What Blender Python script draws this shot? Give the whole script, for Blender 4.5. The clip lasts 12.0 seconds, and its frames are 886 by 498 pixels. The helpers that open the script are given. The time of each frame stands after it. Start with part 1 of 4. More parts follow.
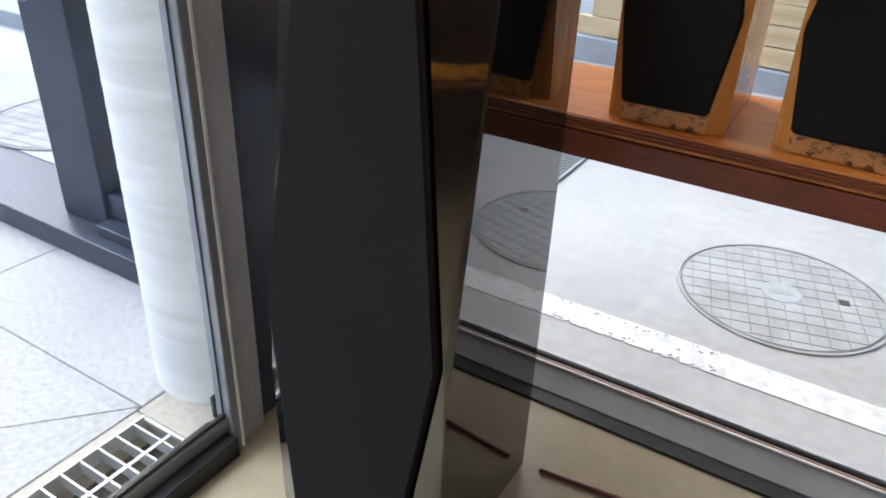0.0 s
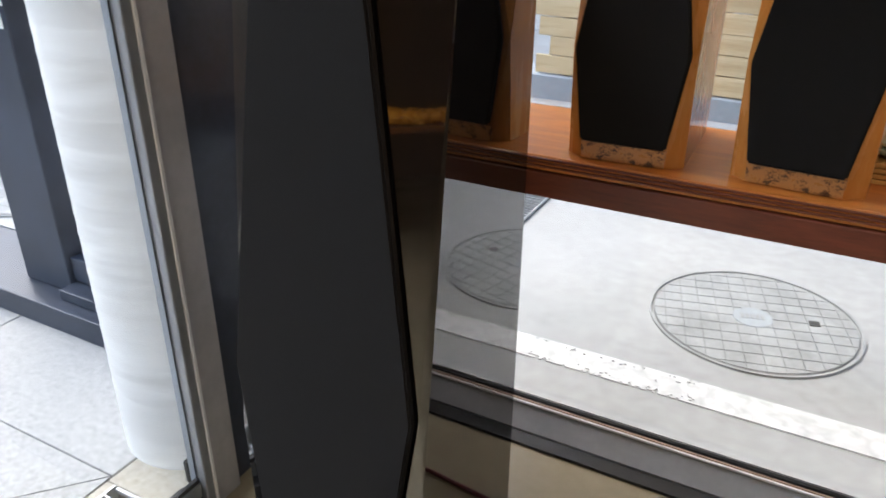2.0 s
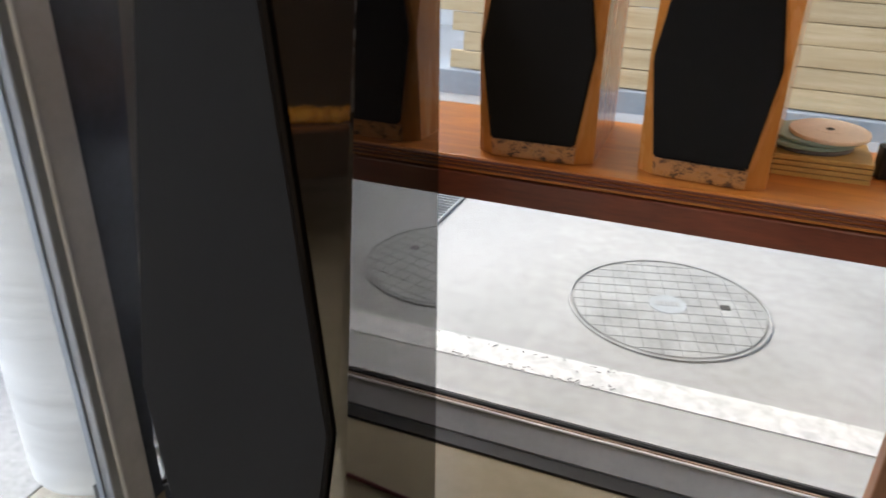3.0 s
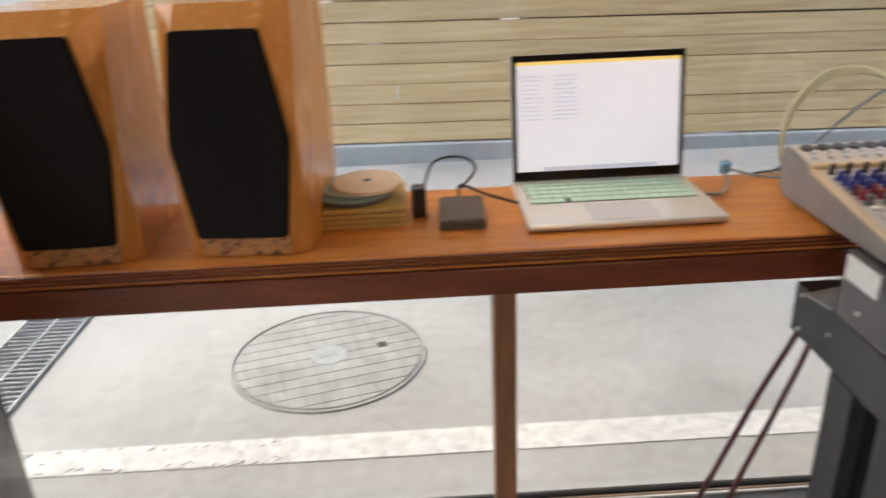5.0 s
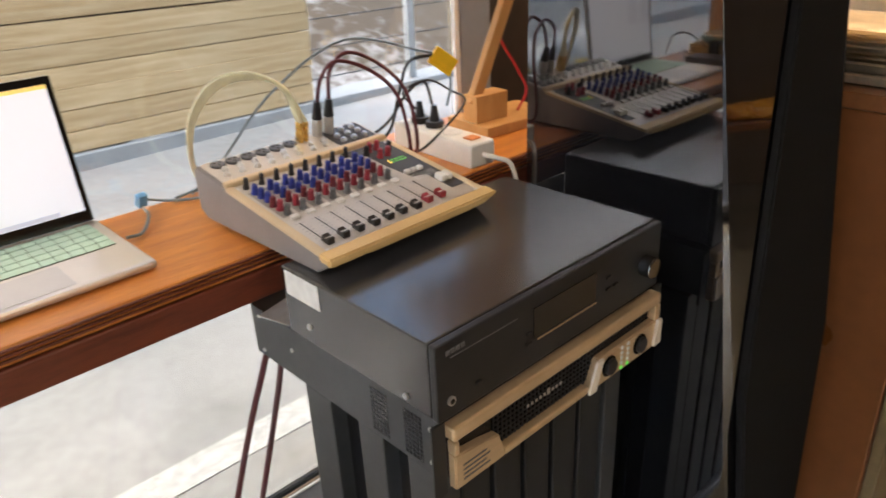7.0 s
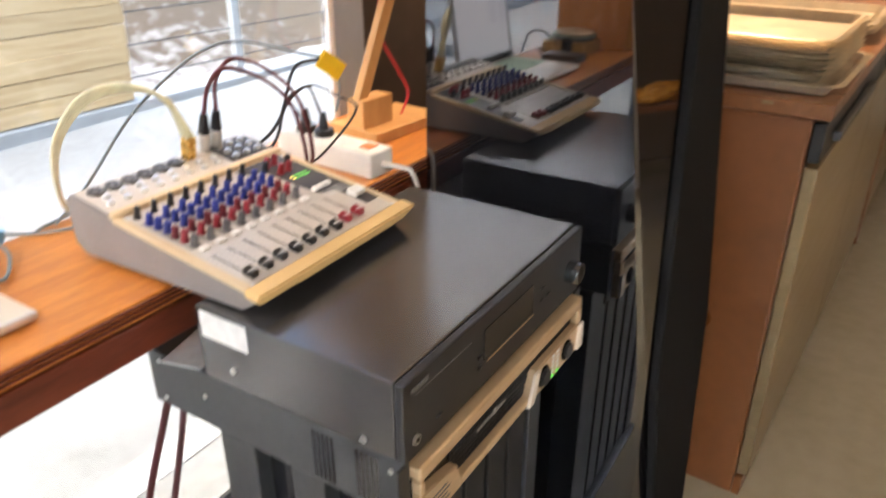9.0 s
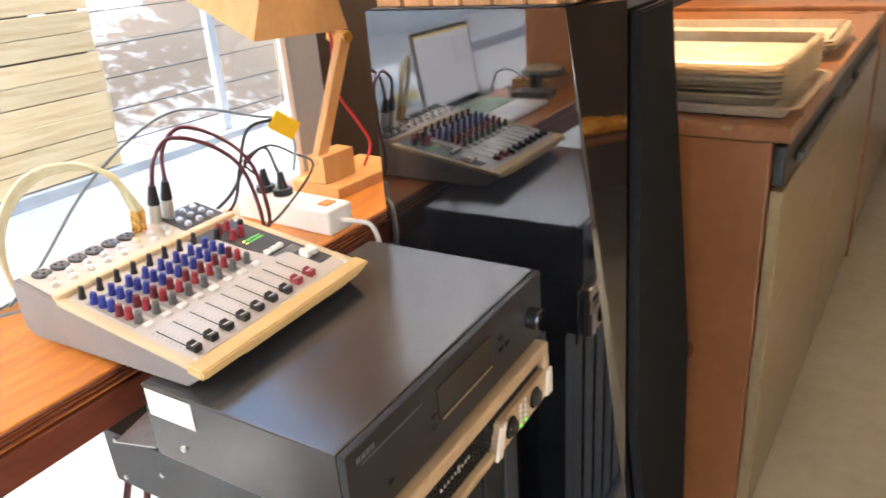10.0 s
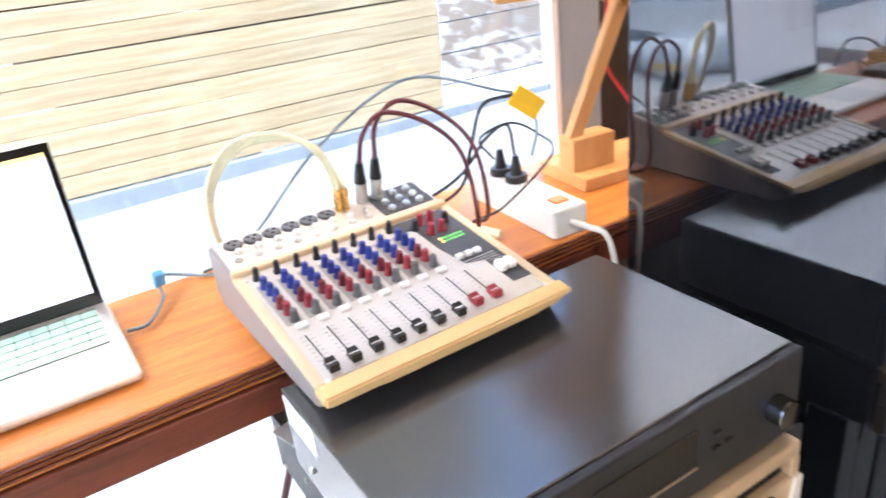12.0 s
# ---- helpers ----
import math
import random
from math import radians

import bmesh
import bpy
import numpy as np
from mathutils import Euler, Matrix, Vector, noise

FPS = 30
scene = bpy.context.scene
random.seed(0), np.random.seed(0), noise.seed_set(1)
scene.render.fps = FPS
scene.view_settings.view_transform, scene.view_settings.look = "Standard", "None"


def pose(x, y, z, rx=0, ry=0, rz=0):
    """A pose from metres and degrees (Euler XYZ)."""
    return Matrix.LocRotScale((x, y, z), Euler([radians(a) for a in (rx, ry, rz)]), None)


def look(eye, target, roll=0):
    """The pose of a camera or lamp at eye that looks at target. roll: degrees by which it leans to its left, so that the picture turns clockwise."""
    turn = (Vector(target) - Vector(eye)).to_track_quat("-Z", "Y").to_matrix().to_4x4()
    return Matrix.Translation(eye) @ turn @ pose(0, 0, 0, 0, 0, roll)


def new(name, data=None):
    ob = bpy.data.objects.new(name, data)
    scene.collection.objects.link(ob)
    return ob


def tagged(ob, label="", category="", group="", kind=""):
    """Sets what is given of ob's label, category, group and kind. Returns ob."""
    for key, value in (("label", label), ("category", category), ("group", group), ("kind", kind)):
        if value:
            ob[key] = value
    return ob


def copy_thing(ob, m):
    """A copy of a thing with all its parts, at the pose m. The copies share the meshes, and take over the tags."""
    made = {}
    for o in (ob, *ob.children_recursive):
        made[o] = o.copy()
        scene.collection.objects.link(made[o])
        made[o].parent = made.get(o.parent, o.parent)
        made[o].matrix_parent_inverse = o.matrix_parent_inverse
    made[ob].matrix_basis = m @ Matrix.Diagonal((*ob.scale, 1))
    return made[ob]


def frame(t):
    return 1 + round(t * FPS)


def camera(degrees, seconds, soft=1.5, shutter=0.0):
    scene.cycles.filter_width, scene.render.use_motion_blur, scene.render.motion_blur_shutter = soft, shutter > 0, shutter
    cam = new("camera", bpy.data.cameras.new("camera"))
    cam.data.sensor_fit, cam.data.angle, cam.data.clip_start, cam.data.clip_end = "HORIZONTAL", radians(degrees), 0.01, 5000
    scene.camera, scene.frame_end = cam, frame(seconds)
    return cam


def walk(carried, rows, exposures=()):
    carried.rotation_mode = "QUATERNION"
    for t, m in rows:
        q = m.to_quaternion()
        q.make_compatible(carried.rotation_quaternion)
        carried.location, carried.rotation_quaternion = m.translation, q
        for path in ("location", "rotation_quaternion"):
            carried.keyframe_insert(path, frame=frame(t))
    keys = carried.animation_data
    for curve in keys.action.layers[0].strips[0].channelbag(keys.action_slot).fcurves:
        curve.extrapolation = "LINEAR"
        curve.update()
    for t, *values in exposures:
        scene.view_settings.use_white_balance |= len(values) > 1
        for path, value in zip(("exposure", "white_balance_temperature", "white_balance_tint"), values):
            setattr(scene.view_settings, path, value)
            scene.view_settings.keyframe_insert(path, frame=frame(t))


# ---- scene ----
cam = camera(61.8, 12.0, soft=1.7, shutter=0.5)
PATH = [
    (0, (3.049, 3.183, 1.342), (2.166, 4.688, 0.363), 2.6),
    (0.3, (3.051, 3.179, 1.341), (2.16, 4.701, 0.397), 1.4),
    (0.5, (3.062, 3.169, 1.345), (2.16, 4.695, 0.419), 0.8),
    (0.8, (3.054, 3.197, 1.339), (2.139, 4.744, 0.462), -0.0),
    (1, (3.06, 3.18, 1.338), (2.135, 4.735, 0.486), 0.5),
    (1.5, (3.052, 3.191, 1.339), (2.142, 4.755, 0.487), 0.2),
    (2, (3.052, 3.197, 1.348), (2.203, 4.779, 0.468), 0.3),
    (2.5, (3.053, 3.209, 1.344), (2.272, 4.822, 0.457), 0.7),
    (4.5, (3.188, 3.287, 1.375), (3.041, 5.099, 0.539), -1.2),
    (5, (3.291, 3.295, 1.381), (3.335, 5.138, 0.604), -2.5),
    (5.5, (3.377, 3.281, 1.386), (3.76, 5.097, 0.641), -2.6),
    (6, (3.451, 3.279, 1.38), (4.072, 5.016, 0.608), -4.1),
    (6.5, (3.452, 3.312, 1.399), (4.351, 4.907, 0.594), -3.4),
    (7, (3.433, 3.42, 1.391), (4.659, 4.75, 0.537), -2.8),
    (8.8, (3.402, 3.568, 1.386), (4.834, 4.593, 0.439), -0.8),
    (9, (3.398, 3.571, 1.403), (4.911, 4.534, 0.517), -0.2),
    (9.5, (3.421, 3.519, 1.419), (5.029, 4.399, 0.618), -3.5),
    (10, (3.458, 3.521, 1.416), (4.997, 4.518, 0.618), -4.6),
    (10.5, (3.55, 3.556, 1.429), (4.975, 4.696, 0.611), -4.4),
    (11, (3.656, 3.554, 1.429), (4.947, 4.811, 0.562), -5.8),
    (11.5, (3.693, 3.551, 1.422), (4.804, 4.96, 0.536), -6.7),
    (12, (3.716, 3.56, 1.404), (4.618, 5.133, 0.558), -6.9),
]
walk(cam, [(t, look(eye, target, roll)) for t, eye, target, roll in PATH],
     exposures=[(0, 0.40, 5700, 10), (2.7, 0.36, 6050, 10), (4.5, 0.27, 6350, 10), (5.5, 0.24, 6550, 10), (7.0, 0.60, 6500, 10), (9.0, 1.28, 6300, 10), (10.0, 1.58, 6200, 10), (10.5, 1.68, 5850, 10), (12.0, 1.85, 5400, 10)])

# ---- world, sun, lights ----
FLOOR, GROUND, PORCH, TOP = 0.15, 0.20, 0.12, 0.95
world = bpy.data.worlds.new("sky")
scene.world = world
world.use_nodes = True
wn = world.node_tree.nodes
sky = wn.new("ShaderNodeTexSky")
sky.sky_type, sky.sun_disc, sky.sun_elevation, sky.sun_rotation = "NISHITA", False, radians(53), radians(-63)
sky.dust_density, sky.air_density, sky.ozone_density = 4.0, 1.0, 0.6
wn["Background"].inputs[1].default_value = 0.43
world.node_tree.links.new(sky.outputs[0], wn["Background"].inputs[0])


def lamp(name, kind, m, energy, colour, size=0.3, size_y=None):
    data = bpy.data.lights.new(name, kind)
    data.energy, data.color = energy, colour
    if kind == "SUN":
        data.angle = size
    elif kind == "AREA":
        data.shape, data.size, data.size_y = "RECTANGLE", size, size_y or size
    else:
        data.shadow_soft_size = size
    ob = new(name, data)
    ob.matrix_world = m
    return ob


lamp("sun", "SUN", look((-6, 1, 9), (0, 4, 0)), 2.0, (1.0, 0.97, 0.93), radians(25))
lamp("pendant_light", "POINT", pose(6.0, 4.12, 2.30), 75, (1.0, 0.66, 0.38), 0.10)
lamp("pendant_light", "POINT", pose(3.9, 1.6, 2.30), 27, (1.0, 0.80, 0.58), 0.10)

# ---- materials ----


def mat(name, colour, rough=0.5, metal=0.0, var=0.12, scale=20.0, bump=0.05, stretch=(1, 1, 1), fine=None, colour2=None, rvar=0.08, coat=0.0, rand=0.0, spec=0.5, ior=1.5):
    """A surface with colour variation at two scales, roughness variation and fine relief."""
    m = bpy.data.materials.new(name)
    m.use_nodes = True
    n, l = m.node_tree.nodes, m.node_tree.links
    b = n["Principled BSDF"]
    b.inputs["Metallic"].default_value = metal
    b.inputs["Coat Weight"].default_value = coat
    b.inputs["Coat Roughness"].default_value = 0.06
    b.inputs["Specular IOR Level"].default_value = spec
    b.inputs["IOR"].default_value = ior
    tc = n.new("ShaderNodeTexCoord")
    mp = n.new("ShaderNodeMapping")
    mp.inputs["Scale"].default_value = stretch
    l.new(tc.outputs["Object"], mp.inputs[0])
    big, small = n.new("ShaderNodeTexNoise"), n.new("ShaderNodeTexNoise")
    big.inputs["Scale"].default_value, small.inputs["Scale"].default_value = scale, fine or scale * 9
    big.inputs["Detail"].default_value, small.inputs["Detail"].default_value = 5, 4
    big.inputs["Distortion"].default_value = 0.6
    l.new(mp.outputs[0], big.inputs[0])
    l.new(mp.outputs[0], small.inputs[0])
    add = n.new("ShaderNodeMath")
    add.operation = "MULTIPLY_ADD"
    add.inputs[1].default_value = 0.45
    l.new(small.outputs[0], add.inputs[0])
    l.new(big.outputs[0], add.inputs[2])
    ramp = n.new("ShaderNodeValToRGB")
    c2 = colour2 or tuple(min(1, c * (1 + 1.2 * var)) for c in colour)
    c1 = colour if colour2 else tuple(c * (1 - var) for c in colour)
    ramp.color_ramp.elements[0].position, ramp.color_ramp.elements[1].position = 0.5, 0.95
    ramp.color_ramp.elements[0].color, ramp.color_ramp.elements[1].color = (*c1, 1), (*c2, 1)
    l.new(add.outputs[0], ramp.inputs[0])
    out = ramp.outputs[0]
    if rand:
        info, hsv, mr = n.new("ShaderNodeObjectInfo"), n.new("ShaderNodeHueSaturation"), n.new("ShaderNodeMapRange")
        mr.inputs[3].default_value, mr.inputs[4].default_value = 1 - rand, 1 + rand
        l.new(info.outputs["Random"], mr.inputs[0])
        l.new(mr.outputs[0], hsv.inputs["Value"])
        l.new(out, hsv.inputs["Color"])
        out = hsv.outputs[0]
    l.new(out, b.inputs["Base Color"])
    mr2 = n.new("ShaderNodeMapRange")
    mr2.inputs[3].default_value, mr2.inputs[4].default_value = max(0.02, rough - rvar), min(1, rough + rvar)
    l.new(big.outputs[0], mr2.inputs[0])
    l.new(mr2.outputs[0], b.inputs["Roughness"])
    if bump:
        bp = n.new("ShaderNodeBump")
        bp.inputs["Strength"].default_value, bp.inputs["Distance"].default_value = bump, 0.01
        l.new(add.outputs[0], bp.inputs["Height"])
        l.new(bp.outputs[0], b.inputs["Normal"])
    return m


def glow(name, colour, strength):
    m = bpy.data.materials.new(name)
    m.use_nodes = True
    b = m.node_tree.nodes["Principled BSDF"]
    b.inputs["Base Color"].default_value = (*colour, 1)
    b.inputs["Emission Color"].default_value, b.inputs["Emission Strength"].default_value = (*colour, 1), strength
    return m


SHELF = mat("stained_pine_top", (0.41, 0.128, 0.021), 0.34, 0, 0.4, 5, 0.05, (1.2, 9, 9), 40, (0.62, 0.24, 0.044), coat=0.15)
FASCIA = mat("dark_red_edge", (0.085, 0.018, 0.009), 0.38, 0, 0.4, 5, 0.05, (1.2, 8, 8), 40, (0.17, 0.04, 0.018))
GOLDWOOD = mat("honey_veneer", (0.50, 0.195, 0.036), 0.26, 0, 0.2, 7, 0.01, (6, 6, 1), 50, (0.58, 0.27, 0.075), coat=0.4)
BURLDARK = mat("speckled_burl_veneer", (0.46, 0.20, 0.055), 0.3, 0, 0.3, 75, 0.01, (1, 1, 1), 320, (0.06, 0.022, 0.008), coat=0.3)
for stop, place in zip([n for n in BURLDARK.node_tree.nodes if n.type == "VALTORGB"][0].color_ramp.elements, (0.73, 0.88)):
    stop.position = place
CLOTH = mat("black_grille_cloth", (0.0135, 0.0130, 0.0132), 0.95, 0, 0.06, 3, 0.12, (1, 1, 1), 900, spec=0.06)
GLOSS = mat("piano_black", (0.004, 0.004, 0.0045), 0.03, 0, 0.1, 4, 0.0, rvar=0.01, spec=0.5, ior=2.3)
BLACK = mat("black_plastic", (0.012, 0.012, 0.013), 0.4, 0, 0.25, 30, 0.03)
RUBBER = mat("black_rubber", (0.014, 0.014, 0.015), 0.6, 0, 0.3, 40, 0.03)
DECKTOP = mat("black_painted_steel", (0.026, 0.025, 0.025), 0.20, 0.0, 0.1, 12, 0.0, rvar=0.0, ior=1.75)
STEELDARK = mat("dark_grey_steel", (0.05, 0.053, 0.056), 0.45, 0.3, 0.2, 8, 0.02)
GRIPM = mat("pale_champagne_grip", (0.74, 0.66, 0.55), 0.4, 0.1, 0.04, 12, 0.0)
STANDF = mat("matt_black_steel", (0.012, 0.0125, 0.014), 0.42, 0.0, 0.2, 9, 0.02)
GREYLOGO = mat("grey_print", (0.36, 0.34, 0.31), 0.5, 0, 0.05, 30, 0.0)
CHAMPAGNE = mat("champagne_aluminium", (0.60, 0.435, 0.26), 0.36, 0.5, 0.08, 9, 0.01, (1, 1, 12))
SILVER = mat("brushed_steel", (0.62, 0.62, 0.60), 0.3, 0.9, 0.1, 8, 0.02, (1, 14, 1))
MIXGREY = mat("mixer_panel_grey", (0.52, 0.475, 0.42), 0.36, 0.0, 0.06, 20, 0.01, ior=1.8)
MIXSIDE = mat("mixer_side_grey", (0.24, 0.22, 0.215), 0.45, 0.1, 0.08, 20, 0.02)
LIPM = mat("golden_front_lip", (0.70, 0.47, 0.20), 0.42, 0.0, 0.03, 8, 0.0)
MIXGOLD = mat("mixer_tan_lip", (0.62, 0.49, 0.31), 0.45, 0.0, 0.02, 8, 0.0)
DARKRED = mat("dark_red_knob", (0.13, 0.014, 0.022), 0.4, 0, 0.1, 40, 0.0)
GREYP = mat("mixer_printed_grey", (0.30, 0.28, 0.255), 0.45, 0, 0.1, 30, 0.01)
MIXDARK = mat("mixer_dark_panel", (0.05, 0.05, 0.055), 0.5, 0, 0.1, 20, 0.01)
BLUE = mat("blue_knob", (0.022, 0.036, 0.24), 0.4, 0, 0.1, 40, 0.0)
RED = mat("red_knob", (0.27, 0.022, 0.034), 0.4, 0, 0.1, 40, 0.0)
GREYK = mat("grey_knob", (0.11, 0.11, 0.115), 0.45, 0, 0.1, 40, 0.0)
WHITEP = mat("white_plastic", (0.78, 0.77, 0.73), 0.4, 0, 0.05, 15, 0.01)
PAPER = mat("white_label_paper", (0.72, 0.73, 0.72), 0.7, 0, 0.1, 60, 0.02)
ALU = mat("laptop_aluminium", (0.66, 0.62, 0.57), 0.34, 0.6, 0.03, 30, 0.0, fine=500)
ALUPAD = mat("trackpad", (0.52, 0.50, 0.48), 0.3, 0.4, 0.03, 30, 0.0)
KEYGREEN = mat("pale_green_key_cover", (0.46, 0.66, 0.54), 0.5, 0, 0.06, 30, 0.0)
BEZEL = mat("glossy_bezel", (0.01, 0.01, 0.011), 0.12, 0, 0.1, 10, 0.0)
SCREEN = glow("lit_screen", (0.78, 0.79, 0.87), 0.46)
SCREENTEXT = glow("screen_lines", (0.56, 0.57, 0.65), 0.40)
SCREENBAR = glow("screen_yellow_bar", (0.85, 0.62, 0.18), 0.5)
LED = glow("green_light", (0.16, 0.7, 0.10), 0.35)
LEDY = glow("amber_light", (1.0, 0.65, 0.12), 2.0)
ALUFRAME = mat("grey_window_aluminium", (0.25, 0.265, 0.285), 0.42, 0.35, 0.1, 6, 0.01)
ALULIGHT = mat("light_grey_panel", (0.31, 0.36, 0.43), 0.4, 0.1, 0.08, 5, 0.01)
WHITEFRAME = mat("white_window_bead", (0.75, 0.76, 0.76), 0.45, 0, 0.05, 9, 0.01)
COPPER = mat("bronze_gasket", (0.34, 0.24, 0.18), 0.4, 0.3, 0.2, 20, 0.02)
JAMBB = mat("brown_grey_metal", (0.40, 0.385, 0.38), 0.5, 0.2, 0.1, 6, 0.01)
STEELBLUE = mat("dark_painted_steel", (0.035, 0.042, 0.06), 0.4, 0.2, 0.25, 6, 0.03)
CONCRETE = mat("pale_concrete", (0.25, 0.25, 0.242), 0.85, 0, 0.2, 1.1, 0.10, (1, 1, 1), 26, (0.38, 0.38, 0.37))
FLOORM = mat("polished_concrete_floor", (0.26, 0.225, 0.15), 0.22, 0, 0.2, 1.6, 0.03, (1, 1, 1), 20, (0.34, 0.295, 0.21))
GRANITEW = mat("beige_granite", (0.27, 0.245, 0.20), 0.8, 0, 0.2, 60, 0.10, (1, 1, 1), 300, (0.38, 0.355, 0.30))
GRANITE = mat("flamed_granite", (0.225, 0.225, 0.222), 0.8, 0, 0.2, 70, 0.10, (1, 1, 1), 300, (0.345, 0.345, 0.34), rand=0.05)
COLUMN = mat("white_painted_column", (0.58, 0.57, 0.54), 0.75, 0, 0.1, 4, 0.035, (1, 1, 9), 90, (0.74, 0.73, 0.70))
LINEW = mat("road_paint", (0.40, 0.40, 0.385), 0.8, 0, 0.15, 30, 0.2, (1, 1, 1), 140, (0.62, 0.62, 0.60))
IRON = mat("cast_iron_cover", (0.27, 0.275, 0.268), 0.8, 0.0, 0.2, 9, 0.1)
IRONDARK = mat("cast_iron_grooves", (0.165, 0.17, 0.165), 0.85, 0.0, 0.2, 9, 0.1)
GALV = mat("galvanised_steel", (0.45, 0.47, 0.48), 0.45, 0.6, 0.15, 14, 0.03)
# near-black that paints the shade in drains and key holes; also colours the bedding
PITSHADEBED = mat("pit_shade_and_bedding", (0.03, 0.03, 0.03), 0.9, 0, 0.2, 8, 0.05)
FENCEW = mat("weathered_fence_board", (0.45, 0.315, 0.155), 0.75, 0, 0.3, 3, 0.12, (0.7, 6, 10), 30, (0.62, 0.485, 0.29), rand=0.07)
KERB = mat("kerb_concrete", (0.30, 0.32, 0.33), 0.85, 0, 0.15, 4, 0.1)
SLOPE = mat("dry_grass_and_snow", (0.105, 0.083, 0.058), 0.95, 0, 0.5, 0.55, 0.35, (1, 1, 1), 9, (0.50, 0.50, 0.50))
WALLW = mat("white_plaster", (0.66, 0.64, 0.60), 0.8, 0, 0.06, 3, 0.04)
WALLB = mat("brown_wall_paint", (0.16, 0.11, 0.07), 0.6, 0, 0.12, 2, 0.03)
WALLD = mat("dark_brown_panelling", (0.035, 0.026, 0.022), 0.55, 0, 0.3, 3, 0.04)
BROWNCAB = mat("brown_laminate", (0.165, 0.060, 0.019), 0.30, 0, 0.15, 4, 0.02, (1, 1, 1), 30)
CABTOP = mat("worn_brown_counter", (0.20, 0.082, 0.030), 0.3, 0.0, 0.3, 7, 0.03, (1, 1, 1), 60)
BEIGE = mat("beige_steel_door", (0.24, 0.175, 0.09), 0.34, 0.4, 0.08, 5, 0.01, (1, 1, 6))
TRAYM = mat("baking_tray_aluminium", (0.80, 0.71, 0.55), 0.32, 0.6, 0.12, 12, 0.03)
AMBER = mat("amber_film", (0.62, 0.24, 0.02), 0.15, 0, 0.4, 14, 0.6, (1, 1, 1), 60, (0.85, 0.45, 0.06), coat=0.5)
PLANKW = mat("crate_pine", (0.40, 0.19, 0.07), 0.6, 0, 0.3, 5, 0.08, (6, 6, 0.8), 40, (0.60, 0.34, 0.15), rand=0.22)
LAMPW = mat("beech_wood", (0.56, 0.30, 0.10), 0.45, 0, 0.2, 6, 0.03, (5, 5, 1), 50, (0.66, 0.38, 0.15))
YELLOW = mat("yellow_tape", (0.85, 0.50, 0.01), 0.5, 0, 0.1, 30, 0.05)
MAROON = mat("maroon_cable", (0.085, 0.016, 0.022), 0.4, 0, 0.15, 60, 0.02)
IVORY = mat("ivory_cable", (0.68, 0.67, 0.46), 0.35, 0, 0.1, 60, 0.02)
GREYC = mat("grey_blue_cable", (0.17, 0.21, 0.23), 0.4, 0, 0.1, 60, 0.02)
REDC = mat("red_cable", (0.45, 0.02, 0.03), 0.4, 0, 0.1, 60, 0.02)
WHITEC = mat("white_cable", (0.75, 0.72, 0.66), 0.4, 0, 0.06, 60, 0.02)
BLUEPLUG = mat("light_blue_plug", (0.16, 0.42, 0.72), 0.4, 0, 0.06, 60, 0.02)
GOLDM = mat("gold_plating", (0.75, 0.47, 0.13), 0.28, 0.9, 0.08, 30, 0.0)
TEAL = mat("teal_glaze", (0.25, 0.38, 0.34), 0.3, 0, 0.1, 20, 0.0)
CREAM = mat("cream_card", (0.72, 0.60, 0.46), 0.6, 0, 0.1, 14, 0.02)
BOARDY = mat("yellow_board", (0.52, 0.33, 0.10), 0.55, 0, 0.15, 10, 0.03)
GREYBOX = mat("brown_grey_plastic", (0.085, 0.062, 0.05), 0.45, 0, 0.12, 20, 0.02)
LEGW = mat("brown_post", (0.24, 0.11, 0.055), 0.5, 0, 0.25, 4, 0.04, (7, 7, 1), 40)
SACK = mat("white_sack", (0.70, 0.70, 0.68), 0.8, 0, 0.1, 5, 0.3)
CEIL = mat("ceiling_paint", (0.55, 0.52, 0.47), 0.85, 0, 0.06, 2, 0.03)
POTS = mat("stock_pot_steel", (0.42, 0.36, 0.28), 0.3, 0.8, 0.1, 8, 0.02)
LIME = mat("lime_plastic", (0.42, 0.50, 0.06), 0.5, 0, 0.1, 9, 0.01)
GLASS = bpy.data.materials.new("window_glass")
GLASS.use_nodes = True
gb = GLASS.node_tree.nodes["Principled BSDF"]
gb.inputs["Transmission Weight"].default_value, gb.inputs["Roughness"].default_value, gb.inputs["IOR"].default_value = 1.0, 0.0, 1.45
gb.inputs["Base Color"].default_value = (0.94, 0.97, 0.96, 1)

# ---- mesh helpers ----


def mesh_of(name, bm, material, smooth=False):
    me = bpy.data.meshes.new(name)
    bmesh.ops.recalc_face_normals(bm, faces=bm.faces)
    bm.to_mesh(me)
    bm.free()
    for m in material if isinstance(material, (list, tuple)) else [material]:
        me.materials.append(m)
    if smooth:
        for p in me.polygons:
            p.use_smooth = True
        try:
            me.set_sharp_from_angle(angle=radians(35))
        except Exception:
            pass
    return me


def part(name, bm, material, parent=None, label="", m=None, smooth=False):
    """Links a bmesh as one mesh object, under a thing or a part if one is given."""
    me = bm if isinstance(bm, bpy.types.Mesh) else mesh_of(name, bm, material, smooth)
    ob = new(name, me)
    ob.parent = parent
    if m is not None:
        ob.matrix_basis = m
    return tagged(ob, label)


def thing(name, m, label, category, group="", kind=""):
    return_ob = new(name)
    return_ob.empty_display_size = 0.05
    return_ob.matrix_basis = m
    return tagged(return_ob, label, category, group, kind)


